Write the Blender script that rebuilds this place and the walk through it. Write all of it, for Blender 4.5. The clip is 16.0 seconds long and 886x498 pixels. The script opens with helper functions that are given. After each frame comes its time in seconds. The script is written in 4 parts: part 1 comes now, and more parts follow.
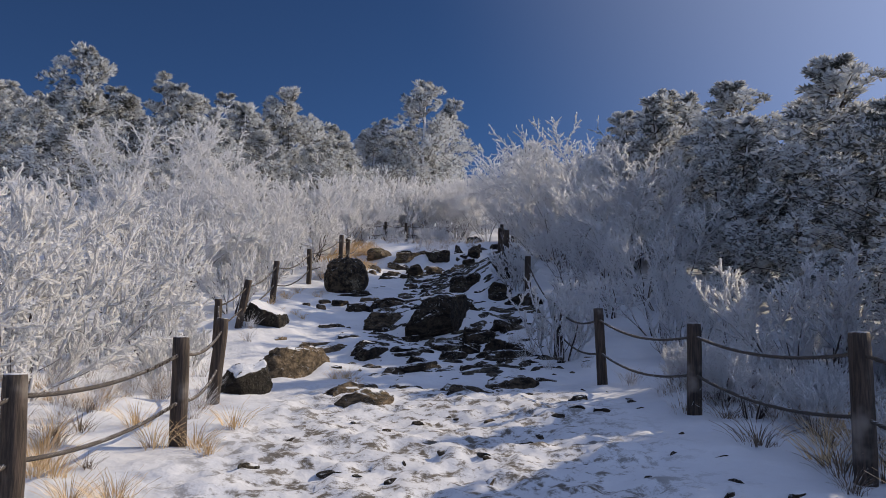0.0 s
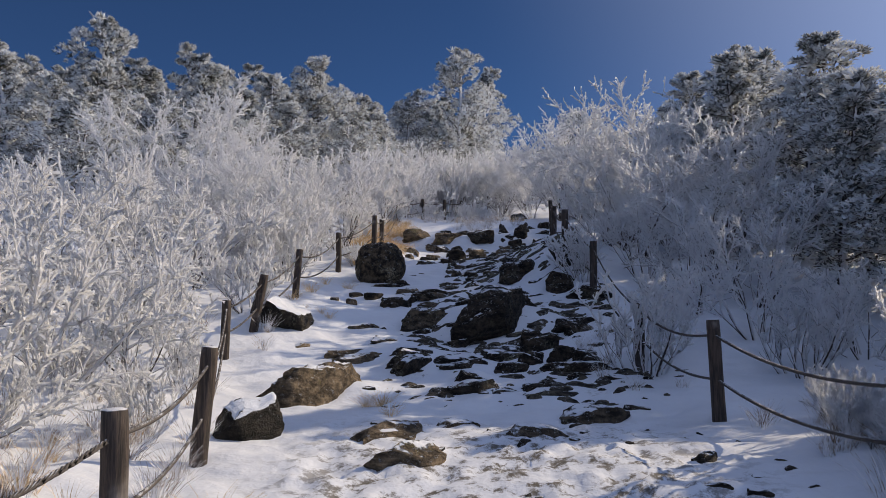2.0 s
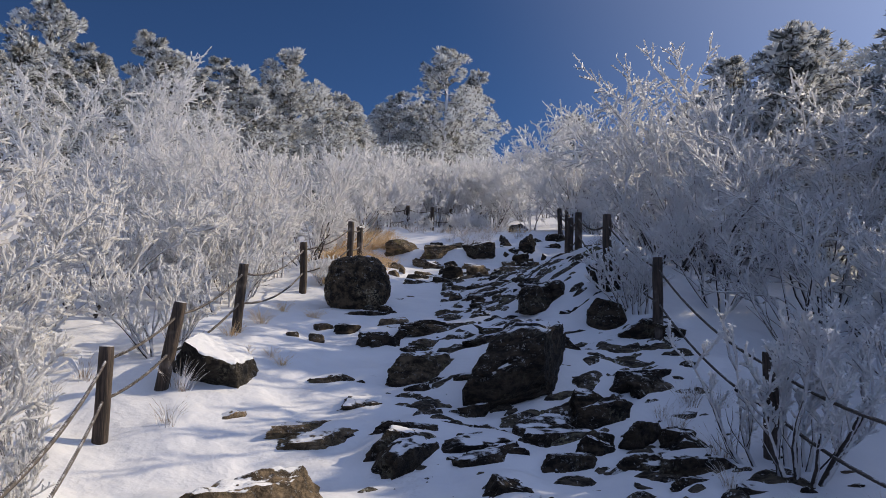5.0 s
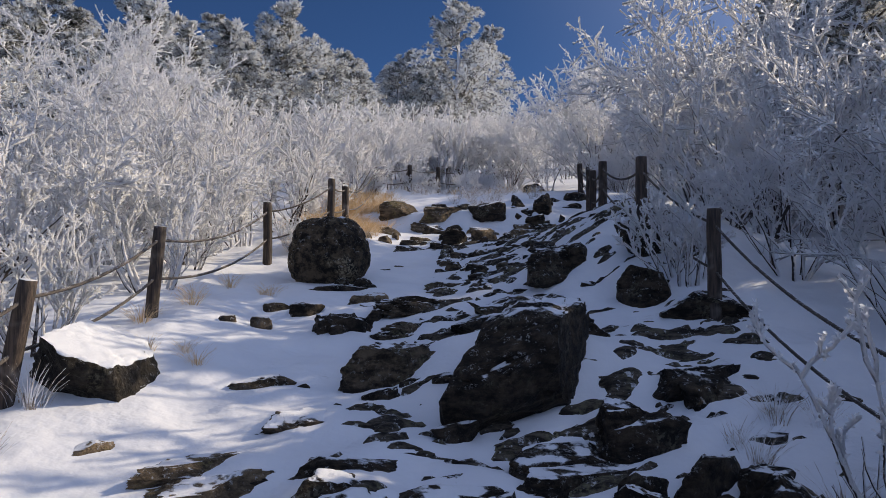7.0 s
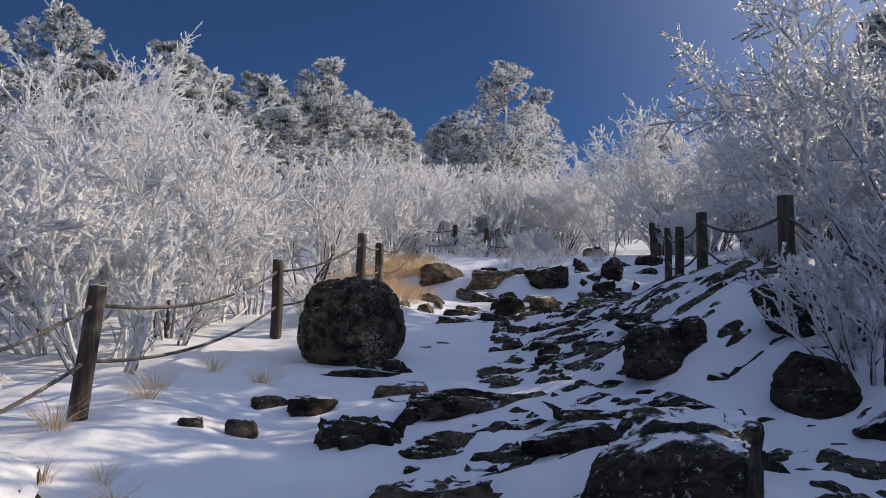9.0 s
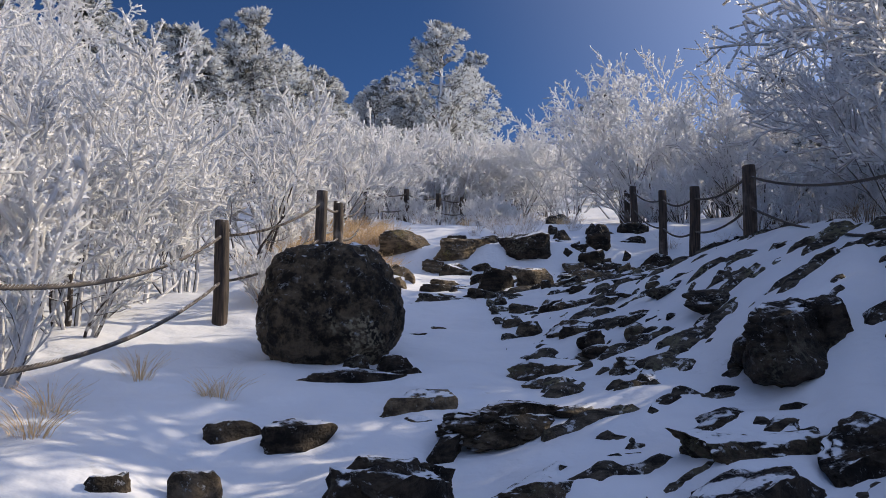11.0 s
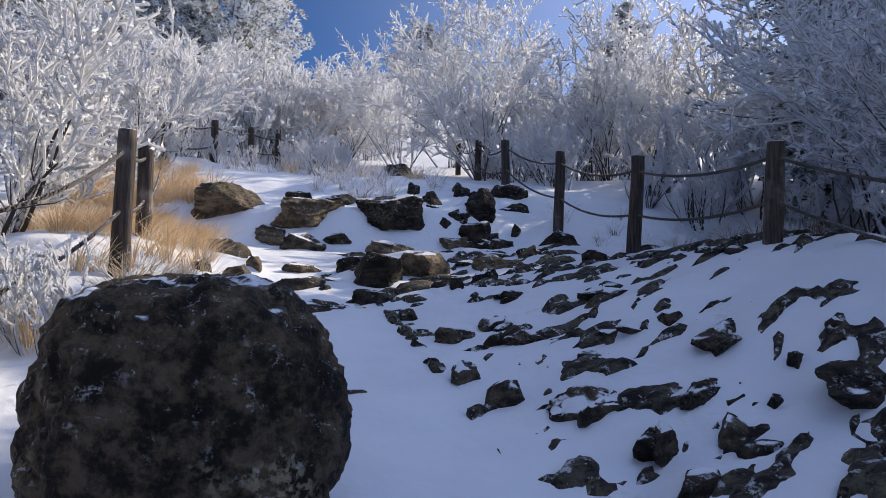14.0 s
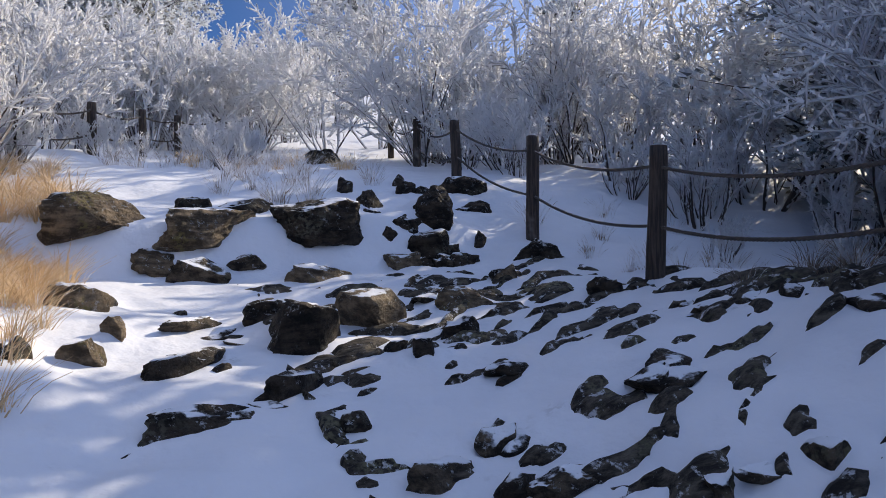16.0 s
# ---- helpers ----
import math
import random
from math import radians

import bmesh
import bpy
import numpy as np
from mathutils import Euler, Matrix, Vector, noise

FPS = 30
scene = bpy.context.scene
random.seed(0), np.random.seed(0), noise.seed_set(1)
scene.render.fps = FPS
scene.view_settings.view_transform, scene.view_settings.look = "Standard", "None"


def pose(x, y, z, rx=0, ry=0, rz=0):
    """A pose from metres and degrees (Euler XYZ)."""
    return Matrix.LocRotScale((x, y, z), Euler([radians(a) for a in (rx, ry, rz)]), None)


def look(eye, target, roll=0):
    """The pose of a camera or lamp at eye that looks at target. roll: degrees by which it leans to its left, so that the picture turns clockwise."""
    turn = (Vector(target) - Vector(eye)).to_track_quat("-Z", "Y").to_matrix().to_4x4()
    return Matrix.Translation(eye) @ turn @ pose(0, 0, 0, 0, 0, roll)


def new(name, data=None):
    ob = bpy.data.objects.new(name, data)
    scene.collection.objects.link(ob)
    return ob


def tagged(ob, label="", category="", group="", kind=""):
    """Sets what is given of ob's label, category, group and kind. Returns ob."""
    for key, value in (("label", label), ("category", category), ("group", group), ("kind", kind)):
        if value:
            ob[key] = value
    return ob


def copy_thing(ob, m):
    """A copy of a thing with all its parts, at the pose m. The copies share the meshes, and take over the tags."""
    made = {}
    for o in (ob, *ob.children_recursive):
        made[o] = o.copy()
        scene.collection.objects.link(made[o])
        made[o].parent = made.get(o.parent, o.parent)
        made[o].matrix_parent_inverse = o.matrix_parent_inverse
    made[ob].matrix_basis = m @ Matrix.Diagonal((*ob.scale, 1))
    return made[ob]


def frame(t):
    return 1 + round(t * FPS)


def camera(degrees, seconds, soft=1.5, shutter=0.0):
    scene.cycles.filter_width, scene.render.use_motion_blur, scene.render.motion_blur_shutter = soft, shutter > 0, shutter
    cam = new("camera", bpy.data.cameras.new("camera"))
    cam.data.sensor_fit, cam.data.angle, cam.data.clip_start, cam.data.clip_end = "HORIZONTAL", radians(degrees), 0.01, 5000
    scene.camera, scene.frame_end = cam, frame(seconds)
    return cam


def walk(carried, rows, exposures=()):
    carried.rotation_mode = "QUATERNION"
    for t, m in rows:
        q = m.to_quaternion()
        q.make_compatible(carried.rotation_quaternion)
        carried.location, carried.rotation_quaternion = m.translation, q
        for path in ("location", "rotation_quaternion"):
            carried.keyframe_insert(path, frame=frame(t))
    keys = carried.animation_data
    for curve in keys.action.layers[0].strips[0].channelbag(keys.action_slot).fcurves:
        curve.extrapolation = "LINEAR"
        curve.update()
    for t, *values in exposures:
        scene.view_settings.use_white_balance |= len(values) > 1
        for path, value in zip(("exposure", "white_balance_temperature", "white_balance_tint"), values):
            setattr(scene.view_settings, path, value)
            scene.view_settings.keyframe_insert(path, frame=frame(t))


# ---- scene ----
cam = camera(58.2, 16.0, soft=0.5)
METRES, EYE, TILT, LEAN, TURN = 19.0, 1.5, 7.0, 0.0, 0.0
ROWS = [
    (0.0, 0.0, 0.0, 0.0, -0.0, 0.0, -0.0),
    (0.5, 0.0035, 0.0306, 0.0002, 0.5, -0.82, 0.19),
    (1.0, -0.0028, 0.0588, 0.0021, 1.52, -1.18, 0.62),
    (1.5, -0.01, 0.0913, 0.0097, 1.79, -1.63, 0.67),
    (2.0, -0.0136, 0.1232, 0.0104, 2.48, -1.91, 0.62),
    (2.5, -0.0231, 0.1571, 0.0064, 2.15, -2.04, 0.25),
    (3.0, -0.0263, 0.1916, 0.0057, 2.14, -1.02, -0.02),
    (3.5, -0.0328, 0.228, 0.0046, 2.27, -0.72, 0.11),
    (4.0, -0.0399, 0.2634, 0.0113, 1.76, -0.81, 0.15),
    (6.5, -0.0284, 0.4282, -0.0044, 0.43, -1.06, -0.43),
    (7.0, -0.0217, 0.4603, -0.0044, 2.33, -3.12, 0.84),
    (7.5, -0.0252, 0.4914, -0.0036, 3.77, -1.74, 0.42),
    (8.0, -0.0229, 0.5262, -0.0071, 6.01, 1.5, 0.64),
    (10.5, -0.0702, 0.6652, -0.0105, 1.98, 1.98, 0.23),
    (11.0, -0.0802, 0.6914, -0.0125, -0.4, -0.14, 0.27),
    (11.5, -0.0935, 0.7208, -0.0073, -4.39, -2.72, -0.9),
    (12.0, -0.1001, 0.7506, -0.0034, -7.0, -5.26, -0.07),
    (12.5, -0.1053, 0.7694, 0.004, -9.25, -5.06, -0.39),
    (13.0, -0.1096, 0.7916, 0.0055, -11.29, -3.47, -0.44),
    (13.5, -0.1131, 0.8204, 0.0116, -12.47, -3.59, -0.83),
    (14.0, -0.1186, 0.8502, 0.0067, -16.26, -4.61, -2.92),
    (14.5, -0.1161, 0.8792, 0.0034, -19.68, -3.94, -3.93),
    (15.0, -0.1126, 0.9103, 0.0071, -20.34, -3.64, -3.36),
    (15.5, -0.1083, 0.9441, 0.0153, -21.77, -3.95, -3.68),
    (16.0, -0.0947, 0.9658, 0.0187, -21.76, -6.36, -1.42),
]
walk(cam, [(t, pose(0, 0, EYE, TILT, LEAN, TURN) @ pose(METRES * x, METRES * y, METRES * z, 90 + pitch, roll, yaw)) for t, x, y, z, yaw, pitch, roll in ROWS], [(0.0, 0.15, 6550, 10), (4.0, 0.25, 6550, 10), (7.5, 0.35, 6550, 10), (11.0, 0.48, 6400, 10), (12.5, 0.68, 6200, 10), (16.0, 0.68, 6200, 10)])

HAZE_FILL = 5.2
SUN_TURN, SUN_HEIGHT = 25.0, 29.0  # degrees: clockwise from +y is 90 minus turn; above the horizon

# ---- sky and sun ----
world = bpy.data.worlds.new("winter_sky")
scene.world = world
world.use_nodes = True
wn, wl = world.node_tree.nodes, world.node_tree.links
sky = wn.new("ShaderNodeTexSky")
sky.sky_type, sky.sun_disc = "NISHITA", False
sky.sun_elevation, sky.sun_rotation = radians(SUN_HEIGHT), radians(90 - SUN_TURN)
sky.altitude, sky.air_density, sky.dust_density, sky.ozone_density = 2500, 0.75, 0.0, 9.0
sun_way = Vector((math.cos(radians(SUN_TURN)) * math.cos(radians(SUN_HEIGHT)), math.sin(radians(SUN_TURN)) * math.cos(radians(SUN_HEIGHT)), math.sin(radians(SUN_HEIGHT))))
# haze on the sun's side, spread brighter over the unseen sky behind as added fill light; clear deep blue above the
# ridge
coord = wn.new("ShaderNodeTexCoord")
fill_side = wn.new("ShaderNodeVectorMath")
fill_side.operation = "DOT_PRODUCT"
fill_side.inputs[1].default_value = Vector((0.78, -0.5, 0.37)).normalized()
wl.new(coord.outputs["Generated"], fill_side.inputs[0])
fill_veil = wn.new("ShaderNodeMapRange")
fill_veil.interpolation_type = "SMOOTHERSTEP"
for key, v in (("From Min", -0.4), ("From Max", 0.65), ("To Min", 0.0), ("To Max", HAZE_FILL)):
    fill_veil.inputs[key].default_value = v
wl.new(fill_side.outputs["Value"], fill_veil.inputs["Value"])
add_fill = wn.new("ShaderNodeMix")
add_fill.data_type, add_fill.blend_type = "RGBA", "ADD"
add_fill.inputs[0].default_value = 1.0
fill_tint = wn.new("ShaderNodeVectorMath")
fill_tint.operation = "SCALE"
fill_tint.inputs[0].default_value = (0.74, 0.88, 1.28)
wl.new(fill_veil.outputs[0], fill_tint.inputs["Scale"])
wl.new(sky.outputs[0], add_fill.inputs[6])
wl.new(fill_tint.outputs[0], add_fill.inputs[7])
# brighter towards the sun
aureole = wn.new("ShaderNodeVectorMath")
aureole.operation = "DOT_PRODUCT"
aureole.inputs[1].default_value = sun_way
wl.new(coord.outputs["Generated"], aureole.inputs[0])
bright = wn.new("ShaderNodeMapRange")
bright.interpolation_type = "SMOOTHSTEP"
for key, v in (("From Min", 0.5), ("From Max", 1.0), ("To Min", 0.0), ("To Max", 2.4)):
    bright.inputs[key].default_value = v
wl.new(aureole.outputs["Value"], bright.inputs["Value"])
add_glow = wn.new("ShaderNodeMix")
add_glow.data_type, add_glow.blend_type = "RGBA", "ADD"
add_glow.inputs[0].default_value = 1.0
glow_tint = wn.new("ShaderNodeVectorMath")
glow_tint.operation = "SCALE"
glow_tint.inputs[0].default_value = (1.0, 0.97, 1.0)
wl.new(bright.outputs[0], glow_tint.inputs["Scale"])
wl.new(add_fill.outputs[2], add_glow.inputs[6])
wl.new(glow_tint.outputs[0], add_glow.inputs[7])
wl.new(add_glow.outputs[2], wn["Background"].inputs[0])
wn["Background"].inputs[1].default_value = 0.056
sun = new("sun", bpy.data.lights.new("sun", "SUN"))
sun.data.energy, sun.data.angle, sun.data.color = 3.7, radians(0.5), (1.0, 0.83, 0.61)
sun.matrix_world = look(sun_way * 60, (0, 0, 0))


# ---- materials ----
class Nodes:
    """A short way to write a node material."""

    def __init__(self, name):
        self.mat = bpy.data.materials.new(name)
        self.mat.use_nodes = True
        self.n, self.l = self.mat.node_tree.nodes, self.mat.node_tree.links
        self.bsdf = self.n["Principled BSDF"]

    def add(self, kind, **values):
        node = self.n.new("ShaderNode" + kind)
        for key, value in values.items():
            node.inputs[key.replace("_", " ")].default_value = value
        return node

    def noise(self, scale, detail=4.0, rough=0.55, where=None):
        node = self.add("TexNoise", Scale=scale, Detail=detail, Roughness=rough)
        self.l.new(where or self.place(), node.inputs["Vector"])
        return node.outputs["Fac"]

    def place(self):
        return self.add("NewGeometry").outputs["Position"]

    def ramp(self, value, a, b, low=0.0, high=1.0):
        node = self.n.new("ShaderNodeMapRange")
        node.interpolation_type = "SMOOTHSTEP"
        for key, v in (("From Min", a), ("From Max", b), ("To Min", low), ("To Max", high)):
            node.inputs[key].default_value = v
        self.l.new(value, node.inputs["Value"])
        return node.outputs["Result"]

    def math(self, kind, a, b):
        node = self.n.new("ShaderNodeMath")
        node.operation = kind
        for i, v in enumerate((a, b)):
            if isinstance(v, (int, float)):
                node.inputs[i].default_value = v
            else:
                self.l.new(v, node.inputs[i])
        return node.outputs[0]

    def mix(self, fac, a, b):
        node = self.n.new("ShaderNodeMix")
        node.data_type = "RGBA"
        for i, v in ((0, fac), (6, a), (7, b)):
            if isinstance(v, (int, float)):
                node.inputs[i].default_value = v
            elif isinstance(v, tuple):
                node.inputs[i].default_value = (*v, 1)
            else:
                self.l.new(v, node.inputs[i])
        return node.outputs[2]

    def bump(self, height, strength, distance):
        node = self.add("Bump", Strength=strength, Distance=distance)
        self.l.new(height, node.inputs["Height"])
        self.l.new(node.outputs[0], self.bsdf.inputs["Normal"])

    def done(self, colour, rough):
        for key, v in (("Base Color", colour), ("Roughness", rough)):
            if isinstance(v, tuple):
                self.bsdf.inputs[key].default_value = (*v, 1)
            elif isinstance(v, (int, float)):
                self.bsdf.inputs[key].default_value = v
            else:
                self.l.new(v, self.bsdf.inputs[key])
        return self.mat

    def glow_through(self, share, tint):
        """Light that passes through ice crystals."""
        thin, both = self.n.new("ShaderNodeBsdfTranslucent"), self.n.new("ShaderNodeMixShader")
        thin.inputs[0].default_value = (*tint, 1)
        both.inputs[0].default_value = share
        self.l.new(self.bsdf.outputs[0], both.inputs[1])
        self.l.new(thin.outputs[0], both.inputs[2])
        self.l.new(both.outputs[0], self.n["Material Output"].inputs["Surface"])

    def up(self):
        split = self.n.new("ShaderNodeSeparateXYZ")
        self.l.new(self.add("NewGeometry").outputs["Normal"], split.inputs[0])
        return split.outputs[2]


def snow_material():
    m = Nodes("wind_packed_snow")
    split = m.n.new("ShaderNodeSeparateXYZ")
    m.l.new(m.place(), split.inputs[0])
    # the trodden lower trail: grit and earth show through
    across = m.math("ABSOLUTE", m.math("ADD", split.outputs[0], 0.1), 0)
    trail = m.math("MULTIPLY", m.ramp(across, 2.1, 0.9), m.ramp(split.outputs[1], 10.6, 8.8))
    grit = m.math("MULTIPLY", m.ramp(m.noise(6.0, 9, 0.74), 0.49, 0.6), trail)
    thin = m.math("MULTIPLY", m.ramp(m.noise(1.3, 5, 0.6), 0.62, 0.74), m.ramp(m.noise(24, 3), 0.45, 0.62))
    dirt = m.math("MAXIMUM", grit, m.math("MULTIPLY", thin, 0.35))
    base = m.mix(m.noise(2.2, 3), (0.64, 0.67, 0.73), (0.78, 0.795, 0.83))
    earth = m.mix(m.noise(30, 3), (0.06, 0.055, 0.045), (0.2, 0.17, 0.13))
    relief = m.math("ADD", m.math("MULTIPLY", m.noise(5, 4, 0.5), 0.8), m.math("MULTIPLY", m.noise(30, 2), 0.025))
    m.bump(relief, 0.5, 0.07)
    return m.done(m.mix(dirt, base, earth), 0.7)


def rock_material(name, dark, light, lichen, snow_from, ragged=1.5, banded=0.55):
    """Foliated rock: thin bands dip one way; snow lies on its upper faces."""
    m = Nodes(name)
    layers = m.n.new("ShaderNodeMapping")
    layers.inputs["Rotation"].default_value = (radians(24), radians(18), radians(-33))
    layers.inputs["Scale"].default_value = (0.9, 2.2, 3.0)
    m.l.new(m.place(), layers.inputs[0])
    bands = m.noise(4.5, 7, 0.68, layers.outputs[0])
    tint = m.mix(m.ramp(m.math("ADD", m.math("MULTIPLY", bands, banded), m.math("MULTIPLY", m.noise(8, 8, 0.72), 1 - banded)), 0.42, 0.62), dark, light)
    tint = m.mix(m.math("MULTIPLY", m.ramp(m.noise(3.1, 5), 0.54, 0.66), m.ramp(m.noise(34, 3), 0.45, 0.6)), tint, lichen)
    dust = m.math("ADD", m.up(), m.math("MULTIPLY", m.math("SUBTRACT", m.noise(4.2, 6, 0.65), 0.5), ragged))
    dust = m.math("MULTIPLY", m.ramp(dust, snow_from, snow_from + 0.1), 0.97)
    speck = m.math("MULTIPLY", m.ramp(m.noise(19, 6, 0.78), 0.575, 0.63), 0.7)
    snow = m.math("MAXIMUM", dust, m.math("MULTIPLY", speck, m.ramp(m.up(), -0.1, 0.6)))
    grain = m.math("ADD", m.math("ADD", m.noise(11, 8, 0.7), m.math("MULTIPLY", bands, banded)), m.math("MULTIPLY", m.noise(60, 3), 0.35))
    # snow fills the grain of the rock
    m.bump(m.math("MULTIPLY", grain, m.ramp(snow, 0, 1, 1.0, 0.15)), 1.0, 0.08)
    m.bsdf.inputs["Specular IOR Level"].default_value = 0.22
    return m.done(m.mix(snow, tint, (0.74, 0.765, 0.81)), m.ramp(snow, 0, 1, 0.68, 0.75))


def bedrock_material():
    """Dark foliated ribs, dusted here and there."""
    m = Nodes("ribbed_bedrock")
    layers = m.n.new("ShaderNodeMapping")
    layers.inputs["Rotation"].default_value = (0, 0, radians(-13))
    layers.inputs["Scale"].default_value = (1.0, 4.5, 4.0)
    m.l.new(m.place(), layers.inputs[0])
    bands = m.noise(5, 7, 0.68, layers.outputs[0])
    tint = m.mix(m.ramp(bands, 0.4, 0.66), (0.018, 0.015, 0.012), (0.13, 0.11, 0.085))
    tint = m.mix(m.math("MULTIPLY", m.ramp(m.noise(2.3, 5), 0.52, 0.66), m.ramp(m.noise(30, 3), 0.42, 0.6)), tint, (0.17, 0.16, 0.1))
    dust = m.math("MULTIPLY", m.ramp(m.noise(13, 7, 0.7), 0.56, 0.63), 0.8)
    m.bump(m.math("ADD", m.noise(14, 8, 0.7), bands), 1.0, 0.04)
    m.bsdf.inputs["Specular IOR Level"].default_value = 0.22
    return m.done(m.mix(dust, tint, (0.74, 0.765, 0.81)), 0.7)


def frost_material(name, low, high, bark, bare, glow=0.1):
    """Rime grown on the windward and upper side of twigs; bark shows in the lee."""
    m = Nodes(name)
    geometry = m.add("NewGeometry")
    rime = m.mix(geometry.outputs["Random Per Island"], low, high)
    wind = m.n.new("ShaderNodeVectorMath")
    wind.operation = "DOT_PRODUCT"
    wind.inputs[1].default_value = WINDWARD
    m.l.new(geometry.outputs["Normal"], wind.inputs[0])
    gap = m.math("ADD", wind.outputs["Value"], m.math("MULTIPLY", m.math("SUBTRACT", m.noise(16, 3), 0.5), 1.6))
    # some plants carry less rime than others
    gap = m.math("SUBTRACT", gap, m.math("MULTIPLY", m.add("ObjectInfo").outputs["Random"], 0.5))
    fac = m.ramp(gap, bare, bare + 0.3)
    m.bump(m.noise(120, 3, 0.7), 1.0, 0.015)
    m.glow_through(glow, (0.95, 0.95, 0.97))
    return m.done(m.mix(fac, bark, rime), 0.75)


def feather_material():
    """Feathers of rime ice, white and letting light through."""
    m = Nodes("rime_feathers")
    m.glow_through(0.58, (0.97, 0.975, 0.98))
    return m.done(m.mix(m.noise(5, 3), (0.84, 0.86, 0.9), (0.95, 0.95, 0.95)), 0.7)


def needle_material(name, frosted):
    m = Nodes(name)
    island = m.add("NewGeometry").outputs["Random Per Island"]
    green = m.mix(island, (0.009, 0.014, 0.008), (0.035, 0.042, 0.022))
    white = m.mix(m.noise(3, 3), (0.62, 0.65, 0.66), (0.88, 0.88, 0.88))
    fac = m.math("ADD", m.math("ADD", m.math("MULTIPLY", m.up(), 0.2), m.noise(1.7, 4)), m.math("MULTIPLY", m.math("SUBTRACT", island, 0.5), 0.35))
    m.glow_through(0.22, (0.75, 0.76, 0.76))
    return m.done(m.mix(m.ramp(fac, 0.62 - frosted, 0.78 - frosted), green, white), 0.8)


def wood_material():
    m = Nodes("weathered_log")
    stretch = m.n.new("ShaderNodeMapping")
    stretch.inputs["Scale"].default_value = (1, 1, 0.07)
    m.l.new(m.place(), stretch.inputs[0])
    grain = m.noise(55, 5, 0.65, stretch.outputs[0])
    tint = m.mix(m.ramp(grain, 0.35, 0.68), (0.015, 0.011, 0.0085), (0.08, 0.056, 0.043))
    tint = m.mix(m.ramp(m.noise(3.5, 3), 0.55, 0.75), tint, (0.2, 0.175, 0.155))
    rime = m.math("ADD", m.up(), m.math("MULTIPLY", m.noise(22, 4), 0.9))
    m.bump(grain, 0.8, 0.012)
    return m.done(m.mix(m.ramp(rime, 0.95, 1.25), tint, (0.7, 0.71, 0.73)), 0.8)


def rope_material():
    m = Nodes("frosted_hemp_rope")
    tint = m.mix(m.noise(90, 3), (0.035, 0.03, 0.027), (0.14, 0.12, 0.105))
    rime = m.math("ADD", m.up(), m.math("MULTIPLY", m.math("SUBTRACT", m.noise(12, 4), 0.5), 1.4))
    return m.done(m.mix(m.ramp(rime, 0.8, 1.2), tint, (0.68, 0.69, 0.72)), 0.85)


def grass_material(name, low, high, rime):
    m = Nodes(name)
    island = m.add("NewGeometry").outputs["Random Per Island"]
    tint = m.mix(island, low, high)
    return m.done(m.mix(m.ramp(m.noise(9, 3), 0.62 - rime, 0.75 - rime), tint, (0.8, 0.8, 0.82)), 0.8)


WINDWARD = Vector((0.45, -0.55, 0.7)).normalized()
SNOW = snow_material()
ROCK = {
    "dark": rock_material("dark_rock", (0.006, 0.005, 0.004), (0.08, 0.06, 0.042), (0.12, 0.11, 0.08), 0.88),
    "grey": rock_material("grey_rock", (0.02, 0.0155, 0.011), (0.18, 0.138, 0.094), (0.14, 0.13, 0.08), 0.78),
    "mottled": rock_material("mottled_boulder_rock", (0.014, 0.011, 0.008), (0.14, 0.105, 0.068), (0.34, 0.29, 0.2), 0.93, 1.5, 0.0),
    "capped": rock_material("snow_capped_rock", (0.006, 0.0053, 0.0045), (0.055, 0.046, 0.036), (0.12, 0.11, 0.08), 0.5, 0.6),
    "tan": rock_material("lichened_brown_rock", (0.06, 0.045, 0.03), (0.3, 0.225, 0.145), (0.2, 0.17, 0.07), 0.85),
}
BEDROCK = bedrock_material()
RIME = frost_material("thick_rime", (0.86, 0.875, 0.9), (0.96, 0.96, 0.965), (0.055, 0.043, 0.037), -1.15, 0.5)
STEM = frost_material("frosted_bark", (0.6, 0.6, 0.63), (0.82, 0.82, 0.84), (0.05, 0.036, 0.029), -0.25, 0.0)
FEATHER = feather_material()
NEEDLES = needle_material("dark_pine_needles", 0.1)
FROST_NEEDLES = needle_material("rimed_pine_needles", 0.37)
WOOD, ROPE = wood_material(), rope_material()
STRAW = grass_material("dry_straw_grass", (0.5, 0.34, 0.17), (0.84, 0.65, 0.4), 0.05)
WEED = grass_material("brown_weeds", (0.07, 0.05, 0.035), (0.24, 0.17, 0.11), 0.1)
FROST_STRAW = grass_material("frosted_grass", (0.22, 0.16, 0.11), (0.42, 0.35, 0.28), 0.22)


# ---- the hillside ----
PROFILE_Y = (-400.0, -60.0, -12.0, 0.0, 3.0, 6.0, 8.5, 10.5, 12.0, 14.6, 17.5, 20.0, 22.3, 24.0, 25.0, 26.0, 27.0, 29.0, 32.4, 34.0, 45.0, 75.0, 110.0, 400.0, 3000.0)
PROFILE_Z = (-60.0, -9.0, -1.3, 0.1, 0.47, 0.78, 0.93, 1.02, 1.17, 1.76, 2.45, 2.98, 3.42, 3.76, 3.97, 4.54, 4.9, 5.26, 5.75, 6.02, 8.4, 16.0, 19.0, -40.0, -420.0)


def smoothstep(a, b, v):
    u = min(max((v - a) / (b - a), 0.0), 1.0)
    return u * u * (3 - 2 * u)


def middle(y):
    """The middle of the trail."""
    return -0.2 + 0.1 * smoothstep(5, 15, y) - 0.9 * smoothstep(14, 22, y) + 2.2 * smoothstep(24, 34, y)


